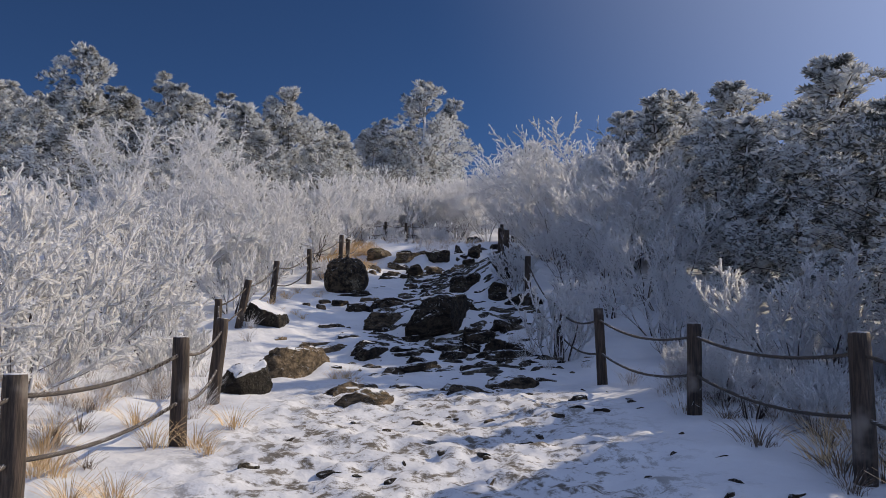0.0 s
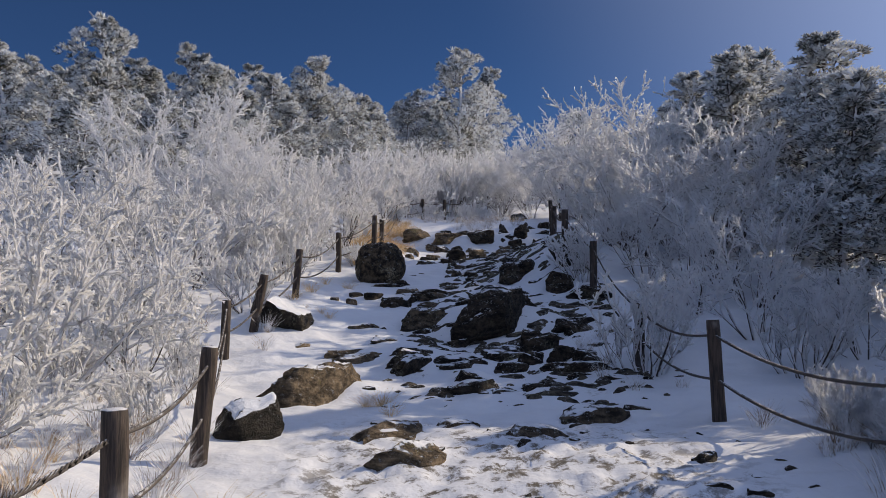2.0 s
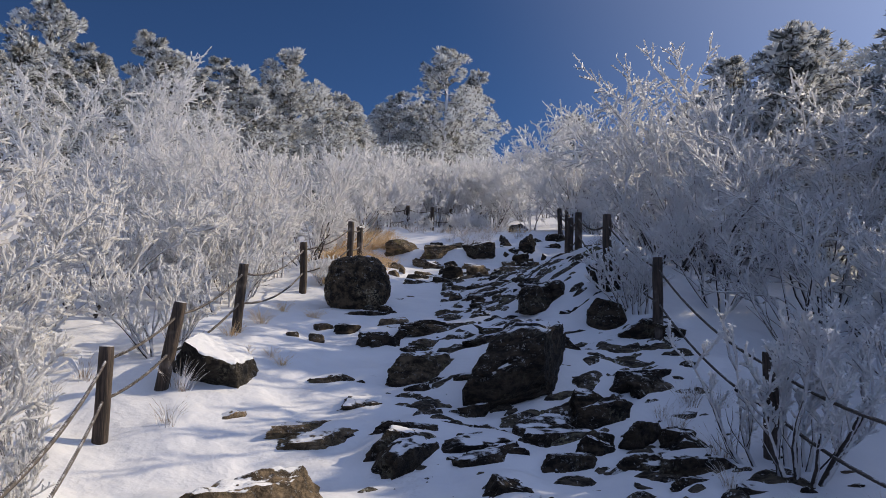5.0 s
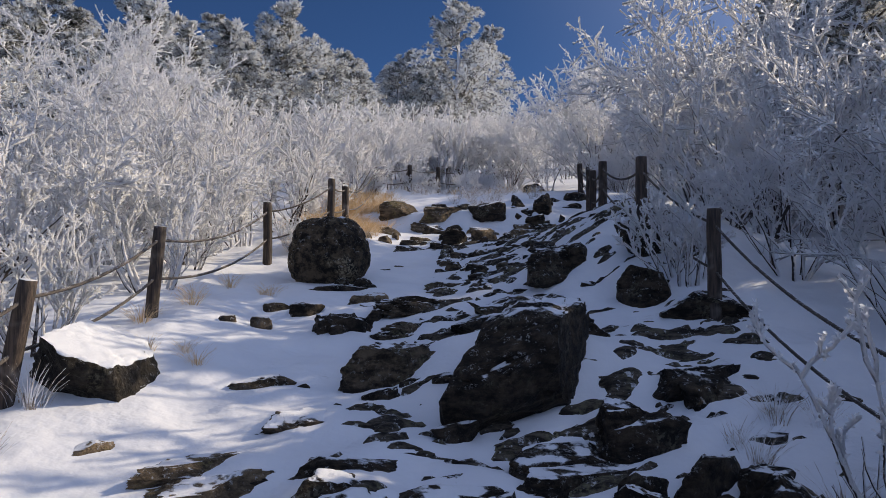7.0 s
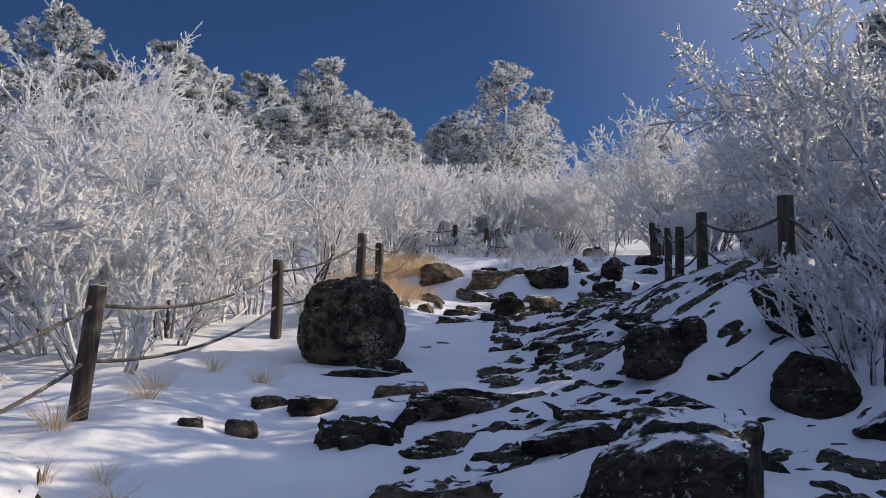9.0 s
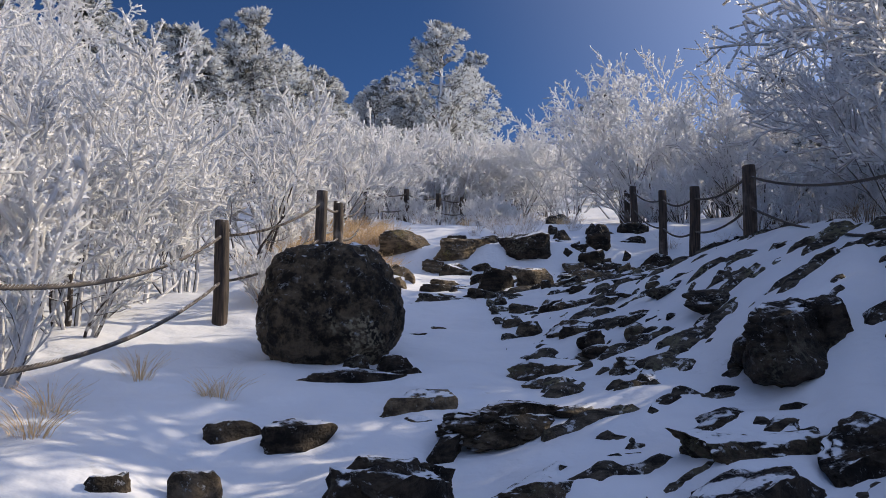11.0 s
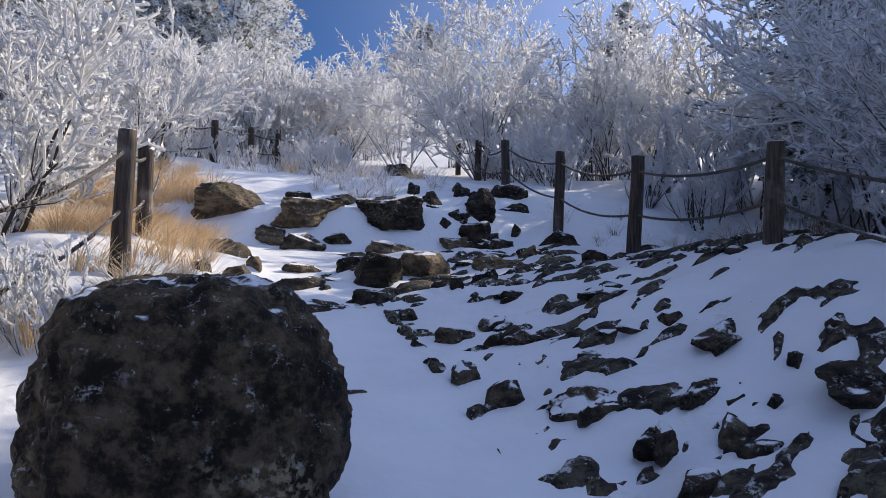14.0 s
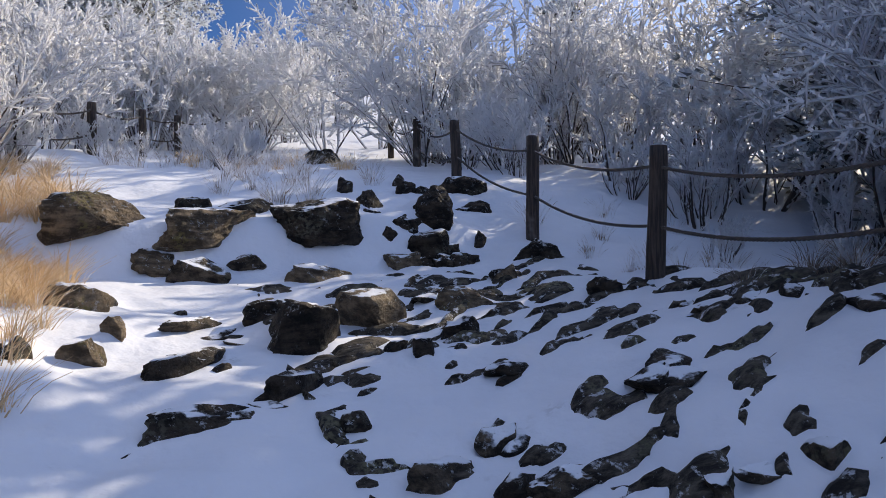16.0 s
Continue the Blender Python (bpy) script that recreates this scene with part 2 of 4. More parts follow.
def slope_height(x, y):
    z = 0.42 * math.exp(-((x + 3.1) / 0.9) ** 2 - ((y - 22.3) / 1.9) ** 2)
    for d in (-1.0, -0.5, 0.0, 0.5, 1.0):
        z += float(np.interp(y + d, PROFILE_Y, PROFILE_Z)) / 5
    off = x - middle(y)
    left, right = max(0.0, -off - 2.2), max(0.0, off - 2.0)
    z += 0.10 * min(left, 14.0) + 0.02 * min(left, 60.0)
    z += 0.05 * min(right, 14.0) + 0.01 * min(right, 60.0)
    z += 1.0 * math.exp(-((x - 1.9) / 1.5) ** 2 - ((y - 19.2) / 3.2) ** 2)
    z += 0.10 * math.exp(-((x - 2.2) / 0.9) ** 2 - ((y - 7.0) / 3.0) ** 2)
    z += 0.20 * math.exp(-((x + 3.3) / 1.2) ** 2 - ((y - 16.0) / 2.5) ** 2)
    shelf = smoothstep(-3.6, -2.6, x) * (1 - smoothstep(0.9, 1.7, x))
    z += 0.4 * shelf * (smoothstep(24.9, 25.4, y) - smoothstep(23.6, 26.8, y))
    return z


def ripple(x, y, size, seed=0.0):
    return noise.noise((x / size, y / size, seed))


DRIFTS = {}


def drift_behind(x, y, width, depth, height):
    """Note the snow that the wind has packed against the uphill side of a rock."""
    entry = (x, y + 0.65 * depth, 0.5 * width, 0.16 + 0.4 * depth, 0.5 * height)
    for i in range(int(x - 1.5), int(x + 1.5) + 1):
        for j in range(int(y - 1.5), int(y + 2) + 1):
            DRIFTS.setdefault((i, j), []).append(entry)


def ground_height(x, y):
    """The snow as it lies, drifts included."""
    top = 0.0
    for cx, cy, wide, deep, tall in DRIFTS.get((int(x), int(y)), ()):
        top = max(top, tall * math.exp(-((x - cx) / wide) ** 2 - ((y - cy) / deep) ** 2))
    return bare_height(x, y) + max(0.0, top - 0.015)


def bare_height(x, y):
    z = slope_height(x, y)
    near = max(0.0, 1 - max(abs(x) / 16, abs(y - 16) / 30))
    if near > 0:
        off = abs(x - middle(y))
        tread = smoothstep(2.3, 1.2, off) if off < 2.3 else 0.0
        z += near * (0.10 * ripple(x, y, 1.6) + 0.065 * ripple(x, y, 0.55, 3.0))
        z += tread * 0.06 * ripple(x, y, 0.15, 7.0) * smoothstep(12.0, 8.5, y)
        z += 0.035 * near * ripple(x + y * 0.5, y * 1.4, 0.3, 11.0)
    else:
        z += 1.2 * ripple(x, y, 26.0, 5.0) * smoothstep(16, 60, abs(x) + max(0.0, -y) + max(0.0, y - 60))
    return z


def mesh_of(name, verts, faces, material, smooth=True):
    me = bpy.data.meshes.new(name)
    me.from_pydata(verts, [], faces)
    me.materials.append(material)
    if smooth:
        me.shade_smooth()
    return me


def part(name, me, parent, label=""):
    ob = new(name, me)
    ob.parent = parent
    return tagged(ob, label) if label else ob


def build_ground():
    def steps(inner_a, inner_b, step, far):
        line, d, v = [inner_a + i * step for i in range(round((inner_b - inner_a) / step) + 1)], step, 0.0
        low, high = inner_a, inner_b
        while v < far:
            d *= 1.28
            v += d
            line.insert(0, low - v)
            line.append(high + v)
        return line
    xs, ys = steps(-5.5, 5.0, 0.075, 2500), steps(1.0, 33.0, 0.085, 2500)
    verts = [(x, y, ground_height(x, y)) for y in ys for x in xs]
    w = len(xs)
    faces = [(r * w + c, r * w + c + 1, (r + 1) * w + c + 1, (r + 1) * w + c) for r in range(len(ys) - 1) for c in range(w - 1)]
    return tagged(new("ground", mesh_of("ground", verts, faces, SNOW)), "snow-covered mountainside with a trodden stony trail", "ground", kind="structure")


# ---- rope fences ----
def tube(verts, faces, pts, radii, sides=3, cap=False):
    base, count = len(verts), len(pts)
    for i, p in enumerate(pts):
        way = (pts[min(i + 1, count - 1)] - pts[max(i - 1, 0)]).normalized()
        a = way.cross(Vector((0.31, 0.95, 0.12)) if abs(way.y) < 0.85 else Vector((1, 0.1, 0.2))).normalized()
        b = way.cross(a)
        for k in range(sides):
            u = 2 * math.pi * k / sides
            verts.append(p + radii[i] * (math.cos(u) * a + math.sin(u) * b))
    for i in range(count - 1):
        for k in range(sides):
            p, q = base + i * sides + k, base + i * sides + (k + 1) % sides
            faces.append((p, q, q + sides, p + sides))
    if cap:
        faces.append(tuple(base + (count - 1) * sides + k for k in range(sides)))


def post_mesh(height, radius, seed):
    """A log: slightly bent, fluted by weather, its top edge worn."""
    verts, faces, rows = [], [], 12
    levels = [-0.35] + [height * i / (rows - 2) for i in range(rows - 1)] + [height + 0.006]
    shape = [1.06] + [1.05 - 0.06 * i / (rows - 2) for i in range(rows - 2)] + [0.95, 0.8]
    for i, z in enumerate(levels):
        bend = Vector((0.012 * noise.noise((z * 2, seed, 0)), 0.012 * noise.noise((z * 2, seed, 9)), 0))
        for k in range(14):
            u = 2 * math.pi * k / 14
            r = radius * shape[i] * (1 + 0.07 * noise.noise((math.cos(u) * 1.4, math.sin(u) * 1.4 + seed, z * 1.2)))
            verts.append(bend + Vector((r * math.cos(u), r * math.sin(u), z)))
    for i in range(len(levels) - 1):
        for k in range(14):
            p, q = i * 14 + k, i * 14 + (k + 1) % 14
            faces.append((p, q, q + 14, p + 14))
    faces.append(tuple((len(levels) - 1) * 14 + k for k in range(14)))
    return mesh_of("post", verts, faces, WOOD)


def rope_mesh(a, b, sag, radius):
    """Three strands twisted round a hanging line."""
    verts, faces = [], []
    span = (b - a).length
    turns = span / 0.10
    count = int(turns * 5)
    side = (b - a).cross(Vector((0, 0, 1))).normalized()
    for strand in range(3):
        pts = []
        for i in range(count + 1):
            u = i / count
            p = a.lerp(b, u) - Vector((0, 0, sag * 4 * u * (1 - u)))
            v = 2 * math.pi * (turns * u + strand / 3)
            pts.append(p + radius * 0.52 * (math.cos(v) * side + Vector((0, 0, math.sin(v)))))
        tube(verts, faces, pts, [radius * 0.62] * len(pts), 3)
    return mesh_of("rope", verts, faces, ROPE)


def rope_fence(label, posts, before=None, after=None):
    """posts: x, y, height, lean to the right in degrees."""
    thing = tagged(new("rope_fence"), label, "fence", "rope fences beside the trail")
    ends = []
    for i, (x, y, height, lean) in enumerate(posts):
        z = slope_height(x, y) - 0.02
        post = part("post", post_mesh(height, 0.062 + 0.006 * noise.noise((i, x, 2)), i * 3.7 + x), thing)
        m = pose(x, y, z, random.uniform(-2, 2), lean, random.uniform(0, 360))
        post.matrix_basis = Matrix.Translation((x, y, z)) @ pose(0, 0, 0, random.uniform(-2, 2), lean, 0) @ pose(0, 0, 0, 0, 0, random.uniform(0, 360))
        turn = pose(0, 0, 0, 0, lean, 0)
        ends.append([Vector((x, y, z)) + turn @ Vector((0, 0, height * f)) for f in (0.86, 0.43)])
    for extra, at_front in ((before, True), (after, False)):
        if extra:
            x, y, height = extra
            spot = [Vector((x, y, slope_height(x, y) + height * f)) for f in (0.86, 0.43)]
            ends.insert(0, spot) if at_front else ends.append(spot)
    for p, q in zip(ends, ends[1:]):
        for level in range(2):
            part("rope", rope_mesh(p[level], q[level], (p[level] - q[level]).length * 0.04, 0.0145), thing, "twisted rope dusted with frost")
    return thing


rope_fence("weathered log posts with two sagging frosted ropes", [
    (-2.35, 2.2, 0.9, 0), (-2.23, 4.22, 0.78, 0), (-1.96, 6.03, 0.82, 0), (-2.34, 8.21, 0.9, 5), (-3.6, 12.7, 0.75, 2), (-3.56, 13.9, 0.85, 11),
    (-3.42, 15.95, 0.84, 5), (-3.33, 19.7, 0.9, 0), (-2.82, 21.7, 0.92, 2), (-2.76, 22.9, 0.8, 0), (-2.9, 28.5, 0.75, 0), (-2.2, 30.2, 0.78, 0), (-1.5, 32.0, 0.78, 0), (-0.88, 33.2, 0.75, 0), (0.2, 35.5, 0.8, 0)])
rope_fence("weathered log posts with two sagging dark ropes in shade", [
    (2.9, 2.6, 0.9, 0), (2.45, 4.75, 0.86, 1), (2.16, 6.95, 0.76, 2), (1.94, 9.8, 0.95, -2), (1.85, 12.9, 0.85, 0), (1.68, 15.8, 0.95, 1), (1.4, 17.4, 1.0, 0),
    (1.5, 20.65, 0.71, 0), (1.65, 22.8, 0.98, 1), (1.92, 25.1, 1.02, 1), (2.05, 27.3, 0.78, 0), (2.7, 30.5, 0.8, 0), (3.4, 34.0, 0.8, 0)])


# ---- rocks ----
def rock_shape(seed, level, cuts=9, reach=(0.5, 0.85), flat=True, block=2.35, rough=1.0):
    """A block of bedrock: a ball cut by planes, roughened."""
    rng = random.Random(seed)
    bm = bmesh.new()
    bmesh.ops.create_icosphere(bm, subdivisions=level, radius=1)
    planes = []
    for i in range(cuts):
        n = Vector((rng.gauss(0, 1), rng.gauss(0, 1), rng.gauss(0.35, 0.6))).normalized()
        planes.append((n, rng.uniform(*reach)))
    if flat:
        planes.append((Vector((rng.uniform(-0.45, 0.45), rng.uniform(-0.5, 0.2), 1)).normalized(), rng.uniform(0.45, 0.7)))
    for v in bm.verts:
        p = v.co * 1.02 / sum(abs(a) ** block for a in v.co) ** (1 / block)
        for n, d in planes:
            s = p.dot(n) - d
            if s > 0:
                p = p - n * s * 0.99
        q = p * 1.5 + Vector((seed * 1.7, 0, 0))
        crack = max(0.0, 0.1 - abs(noise.noise(q * 1.3 + Vector((0, 3, 0))))) * 10
        layer = noise.noise((q.x * 0.8, q.y * 1.6, (q.z + 0.5 * q.x + 0.35 * q.y) * 5.0))
        v.co = p * (1 + rough * (0.14 * noise.noise(q) + 0.07 * noise.noise(q * 2.3) - 0.06 * crack + 0.02 * layer) + rough * (0.07 * noise.noise(q * 5.5) + 0.045 * noise.noise(q * 12)))
    low = [min(v.co[i] for v in bm.verts) for i in range(3)]
    high = [max(v.co[i] for v in bm.verts) for i in range(3)]
    for v in bm.verts:
        v.co = Vector(((v.co[i] - low[i]) / (high[i] - low[i]) * 2 - 1) for i in range(3))
    return bm


ROCK_COUNT = [0]
ROCK_LABEL = {"mottled": "large dark mottled %s with lichen and a little snow", "capped": "angular dark %s with a flat cap of snow", "dark": "dark weathered %s dusted with snow beside the trail", "grey": "grey lichened %s poking out of the snow", "tan": "brown sunlit %s with patches of snow"}


def rock(x, y, width, depth, height, turn, tone, level=0, reach=(0.42, 0.85), tilt=6, flat=True, block=2.35, cuts=8, rough=1.0, buried=0.5):
    """A rock that rises height above the snow and reaches into it."""
    ROCK_COUNT[0] += 1
    seed = ROCK_COUNT[0]
    bm = rock_shape(seed * 1.37, level or (5 if width > 0.8 else 4 if width > 0.3 else 3), cuts, reach, flat, block, rough)
    sink = buried * height + 0.05 + (0.16 * depth if buried > 0.3 else 0.0)
    for v in bm.verts:
        if v.co.z < 0 and buried > 0.3:
            # the buried foot is wider than the crown
            grow = min(1.05 / max(math.hypot(v.co.x, v.co.y), 0.2), 1 - 0.4 * v.co.z)
            v.co.x, v.co.y = v.co.x * max(1.0, grow), v.co.y * max(1.0, grow)
        v.co = Vector((v.co.x * width * 0.54, v.co.y * depth * 0.54, (v.co.z + 1) / 2 * (height + sink) - sink))
    name = "boulder" if width > 0.5 else "stone"
    me = bpy.data.meshes.new(name)
    bm.to_mesh(me)
    bm.free()
    me.materials.append(ROCK[tone])
    me.shade_smooth()
    me.set_sharp_from_angle(angle=radians(75))
    ob = new(name, me)
    ob.matrix_world = pose(x, y, slope_height(x, y), tilt, 0, turn)
    if buried > 0.3 and tone != "capped" and height > 0.09:
        drift_behind(x, y, width, depth, height)
    return tagged(ob, ROCK_LABEL[tone] % name, "rock", "rocks along the trail")


rock(-2.3, 18.85, 0.98, 0.94, 0.83, 12, "mottled", 6, (0.8, 0.95), 0, False, 2.55, 0, 0.5, 0.12)
rock(1.62, 15.95, 0.7, 0.6, 0.14, 20, "dark")
rock(1.45, 17.35, 0.8, 0.45, 0.26, 40, "dark")
rock(1.25, 16.5, 0.7, 0.5, 0.2, 65, "dark")
rock(-1.02, 9.44, 0.80, 0.4, 0.13, 42, "tan")
rock(-0.80, 8.3, 0.58, 0.36, 0.16, 39, "tan")
rock(0.23, 9.3, 0.62, 0.34, 0.13, 10, "grey")
rock(-2.03, 11.19, 1.42, 0.62, 0.42, 48, "tan")
rock(-2.29, 9.31, 0.59, 0.47, 0.38, 13, "capped")
rock(0.90, 10.4, 0.66, 0.32, 0.1, 23, "grey")
rock(1.40, 8.33, 0.24, 0.11, 0.06, 30, "dark")
rock(-0.51, 9.84, 0.51, 0.22, 0.06, 38, "grey")
rock(-1.11, 12.71, 0.77, 0.33, 0.20, 59, "dark")
rock(-0.44, 12.75, 0.77, 0.33, 0.13, 34, "dark")
rock(-0.32, 11.54, 0.60, 0.26, 0.16, 25, "dark")
rock(0.45, 11.40, 0.49, 0.21, 0.07, 29, "dark")
rock(1.11, 12.50, 0.65, 0.28, 0.15, 9, "dark")
rock(0.62, 13.75, 0.52, 0.23, 0.20, 18, "dark")
rock(0.14, 12.68, 0.48, 0.21, 0.10, 21, "dark")
rock(-1.71, 16.37, 0.59, 0.26, 0.17, 27, "dark")
rock(-1.15, 12.94, 0.76, 0.33, 0.21, 33, "dark")
rock(-0.52, 13.00, 0.78, 0.34, 0.13, 22, "dark")
rock(-0.38, 11.98, 0.56, 0.24, 0.17, 29, "dark")
rock(0.56, 13.87, 0.53, 0.23, 0.20, 49, "dark")
rock(1.25, 14.62, 0.74, 0.32, 0.14, 16, "dark")
rock(1.19, 13.05, 0.41, 0.18, 0.13, 22, "dark")
rock(0.78, 12.61, 0.52, 0.23, 0.11, 25, "dark")
rock(0.41, 12.93, 0.41, 0.18, 0.16, 33, "dark")
rock(0.15, 13.31, 0.71, 0.31, 0.07, 29, "dark")
rock(1.04, 12.27, 0.55, 0.24, 0.07, 29, "dark")
rock(0.41, 11.82, 0.46, 0.20, 0.06, 47, "dark")
rock(-1.59, 14.19, 0.71, 0.31, 0.06, 40, "dark")
rock(0.05, 11.55, 0.61, 0.26, 0.06, 32, "grey")
rock(-1.92, 13.14, 0.90, 0.39, 0.11, 26, "tan")
rock(-2.07, 14.84, 0.51, 0.22, 0.06, 25, "grey")
rock(-1.11, 15.09, 0.81, 0.35, 0.29, 25, "grey")
rock(-0.10, 14.7, 1.55, 0.95, 0.76, 34, "dark", 5, (0.4, 0.8), 24, rough=0.8)
rock(0.36, 15.65, 0.8, 0.4, 0.3, 34, "dark", 5, (0.4, 0.8), 14)
rock(-1.67, 16.40, 0.55, 0.24, 0.17, 46, "dark")
rock(0.45, 16.56, 0.87, 0.38, 0.13, 35, "dark")
rock(-1.07, 17.65, 1.07, 0.47, 0.09, 52, "dark")
rock(-2.07, 18.27, 0.75, 0.33, 0.07, 28, "dark")
rock(-1.59, 14.22, 0.73, 0.32, 0.06, 39, "grey")
rock(-2.02, 14.81, 0.42, 0.18, 0.06, 24, "grey")
rock(-3.24, 14.5, 0.86, 1.0, 0.36, 26, "capped", 5, (0.6, 0.9), 13, True, 3.2, 5, 0.6)
rock(0.40, 15.49, 0.86, 0.37, 0.25, 8, "dark")
rock(-0.28, 16.27, 0.84, 0.36, 0.18, 42, "dark")
rock(-2.76, 13.45, 0.33, 0.14, 0.06, 33, "tan")
rock(-1.15, 13.32, 0.77, 0.34, 0.14, 8, "dark")
rock(-0.47, 13.24, 0.72, 0.31, 0.07, 47, "dark")
rock(-0.53, 14.00, 0.39, 0.17, 0.08, 30, "dark")
rock(0.55, 13.95, 0.42, 0.29, 0.21, 22, "dark")
rock(1.26, 14.50, 0.66, 0.29, 0.13, 40, "dark")
rock(0.88, 13.29, 0.50, 0.22, 0.16, 42, "dark")
rock(1.17, 13.21, 0.38, 0.16, 0.11, 29, "dark")
rock(0.11, 13.61, 0.77, 0.34, 0.06, 42, "dark")
rock(0.46, 13.12, 0.29, 0.20, 0.14, 18, "dark")
rock(0.59, 17.71, 1.07, 0.47, 0.28, 50, "dark")
rock(-2.02, 13.46, 0.96, 0.42, 0.06, 45, "tan")
rock(-0.90, 14.92, 0.24, 0.11, 0.07, 31, "dark")
rock(-1.15, 14.69, 0.31, 0.14, 0.06, 39, "dark")
rock(-1.74, 16.63, 0.54, 0.24, 0.11, 34, "dark")
rock(-1.09, 17.52, 1.08, 0.47, 0.06, 45, "grey")
rock(-1.62, 17.64, 0.50, 0.22, 0.11, 36, "tan")
rock(-2.21, 17.08, 0.40, 0.18, 0.08, 43, "dark")
rock(-2.52, 17.05, 0.30, 0.13, 0.06, 42, "grey")
rock(-2.50, 16.36, 0.22, 0.10, 0.06, 46, "grey")
rock(-2.78, 16.15, 0.18, 0.08, 0.06, 31, "grey")
rock(-2.12, 18.18, 0.65, 0.28, 0.06, 44, "grey")
rock(-1.73, 18.42, 0.32, 0.14, 0.06, 35, "dark")
rock(-2.08, 18.77, 0.39, 0.17, 0.07, 39, "dark")
rock(-0.02, 16.72, 0.89, 0.39, 0.11, 20, "grey")
rock(-0.05, 17.11, 0.54, 0.24, 0.07, 32, "dark")
rock(-1.01, 16.64, 0.94, 0.41, 0.06, 40, "grey")
rock(0.74, 17.68, 0.43, 0.30, 0.23, 43, "dark")
rock(0.44, 17.84, 0.69, 0.30, 0.12, 58, "dark")
rock(-0.23, 18.24, 0.48, 0.21, 0.06, 41, "grey")
rock(-0.78, 18.53, 0.51, 0.22, 0.06, 11, "grey")
rock(-1.48, 17.08, 0.24, 0.10, 0.06, 47, "dark")
rock(-0.35, 19.13, 0.26, 0.11, 0.06, 32, "dark")
rock(-0.76, 18.07, 0.47, 0.21, 0.06, 18, "grey")
rock(-0.82, 20.32, 0.31, 0.13, 0.06, 50, "grey")
rock(-0.36, 19.65, 0.50, 0.22, 0.06, 14, "grey")
rock(0.52, 19.75, 0.58, 0.25, 0.06, 20, "dark")
rock(0.56, 18.87, 0.64, 0.28, 0.07, 14, "dark")
rock(0.39, 17.79, 0.40, 0.18, 0.09, 15, "dark")
rock(-0.40, 18.73, 0.27, 0.12, 0.06, 29, "dark")
rock(-0.24, 17.94, 0.32, 0.14, 0.06, 59, "grey")
rock(-0.72, 19.96, 0.25, 0.11, 0.06, 18, "grey")
rock(-0.36, 19.57, 0.47, 0.20, 0.06, 49, "grey")
rock(0.08, 19.38, 0.38, 0.16, 0.06, 28, "dark")
rock(-0.02, 19.02, 0.29, 0.12, 0.06, 54, "grey")
rock(-0.32, 19.11, 0.31, 0.13, 0.07, 55, "grey")
rock(0.59, 21.24, 0.59, 0.26, 0.06, 40, "dark")
rock(0.45, 19.68, 0.42, 0.18, 0.06, 47, "dark")
rock(0.48, 19.23, 0.21, 0.09, 0.06, 40, "dark")
rock(-2.08, 18.42, 0.2, 0.16, 0.13, 5, "dark")
rock(-1.8, 18.52, 0.27, 0.2, 0.12, -8, "dark")
# the rock step and the blocks below it
rock(-2.01, 25.40, 0.85, 0.57, 0.25, 9, "tan")
rock(-0.15, 25.37, 0.81, 0.60, 0.22, -4, "dark")
rock(-1.06, 25.33, 0.94, 0.51, 0.14, 19, "tan")
rock(-1.36, 25.24, 0.49, 0.36, 0.05, 4, "tan")
rock(-1.56, 25.09, 0.38, 0.30, 0.10, 6, "tan")
rock(-1.26, 24.86, 0.45, 0.34, 0.18, 3, "grey")
rock(-0.84, 25.08, 0.34, 0.23, 0.05, 0, "grey")
rock(-0.70, 25.86, 0.53, 0.29, 0.13, 16, "dark")
rock(-1.19, 25.86, 0.37, 0.25, 0.14, 3, "dark")
rock(-0.82, 22.95, 0.5, 0.34, 0.27, 12, "dark")
rock(-0.26, 23.35, 0.46, 0.42, 0.2, 20, "tan")
rock(-0.30, 24.68, 0.57, 0.30, 0.14, 12, "tan")
rock(-0.85, 23.55, 0.55, 0.26, 0.12, 35, "dark")
rock(-2.07, 23.66, 0.47, 0.31, 0.18, 10, "tan")
rock(-1.87, 23.04, 0.13, 0.14, 0.14, 8, "tan")
rock(-2.02, 22.64, 0.23, 0.18, 0.10, 10, "tan")
rock(-2.31, 22.42, 0.18, 0.14, 0.09, 14, "grey")
rock(-1.5, 22.6, 0.66, 0.2, 0.09, 44, "dark")
rock(-0.98, 22.25, 0.66, 0.18, 0.08, 50, "dark")
rock(-1.52, 21.8, 0.72, 0.22, 0.08, 38, "dark")
rock(-1.42, 23.4, 0.55, 0.14, 0.06, 45, "grey")
rock(0.98, 25.39, 0.37, 0.35, 0.33, -13, "dark")
rock(1.84, 26.61, 0.50, 0.34, 0.20, -15, "dark")
rock(1.69, 26.04, 0.41, 0.27, 0.10, -15, "dark")
rock(0.82, 25.15, 0.40, 0.33, 0.14, -12, "dark")
rock(0.54, 24.94, 0.37, 0.25, 0.16, -11, "tan")
rock(0.99, 24.91, 0.32, 0.22, 0.13, -14, "grey")
rock(0.36, 24.23, 0.15, 0.13, 0.08, -11, "grey")
rock(0.45, 23.32, 0.46, 0.27, 0.14, -15, "tan")
rock(0.10, 22.66, 0.23, 0.18, 0.12, -14, "dark")
rock(-0.35, 22.58, 0.15, 0.10, 0.07, -10, "dark")
rock(-0.25, 22.35, 0.15, 0.10, 0.13, -12, "dark")
rock(0.53, 25.99, 0.39, 0.26, 0.19, -8, "dark")
rock(0.63, 25.30, 0.21, 0.17, 0.10, -10, "dark")
rock(1.23, 30.91, 0.58, 0.39, 0.26, -5, "dark")
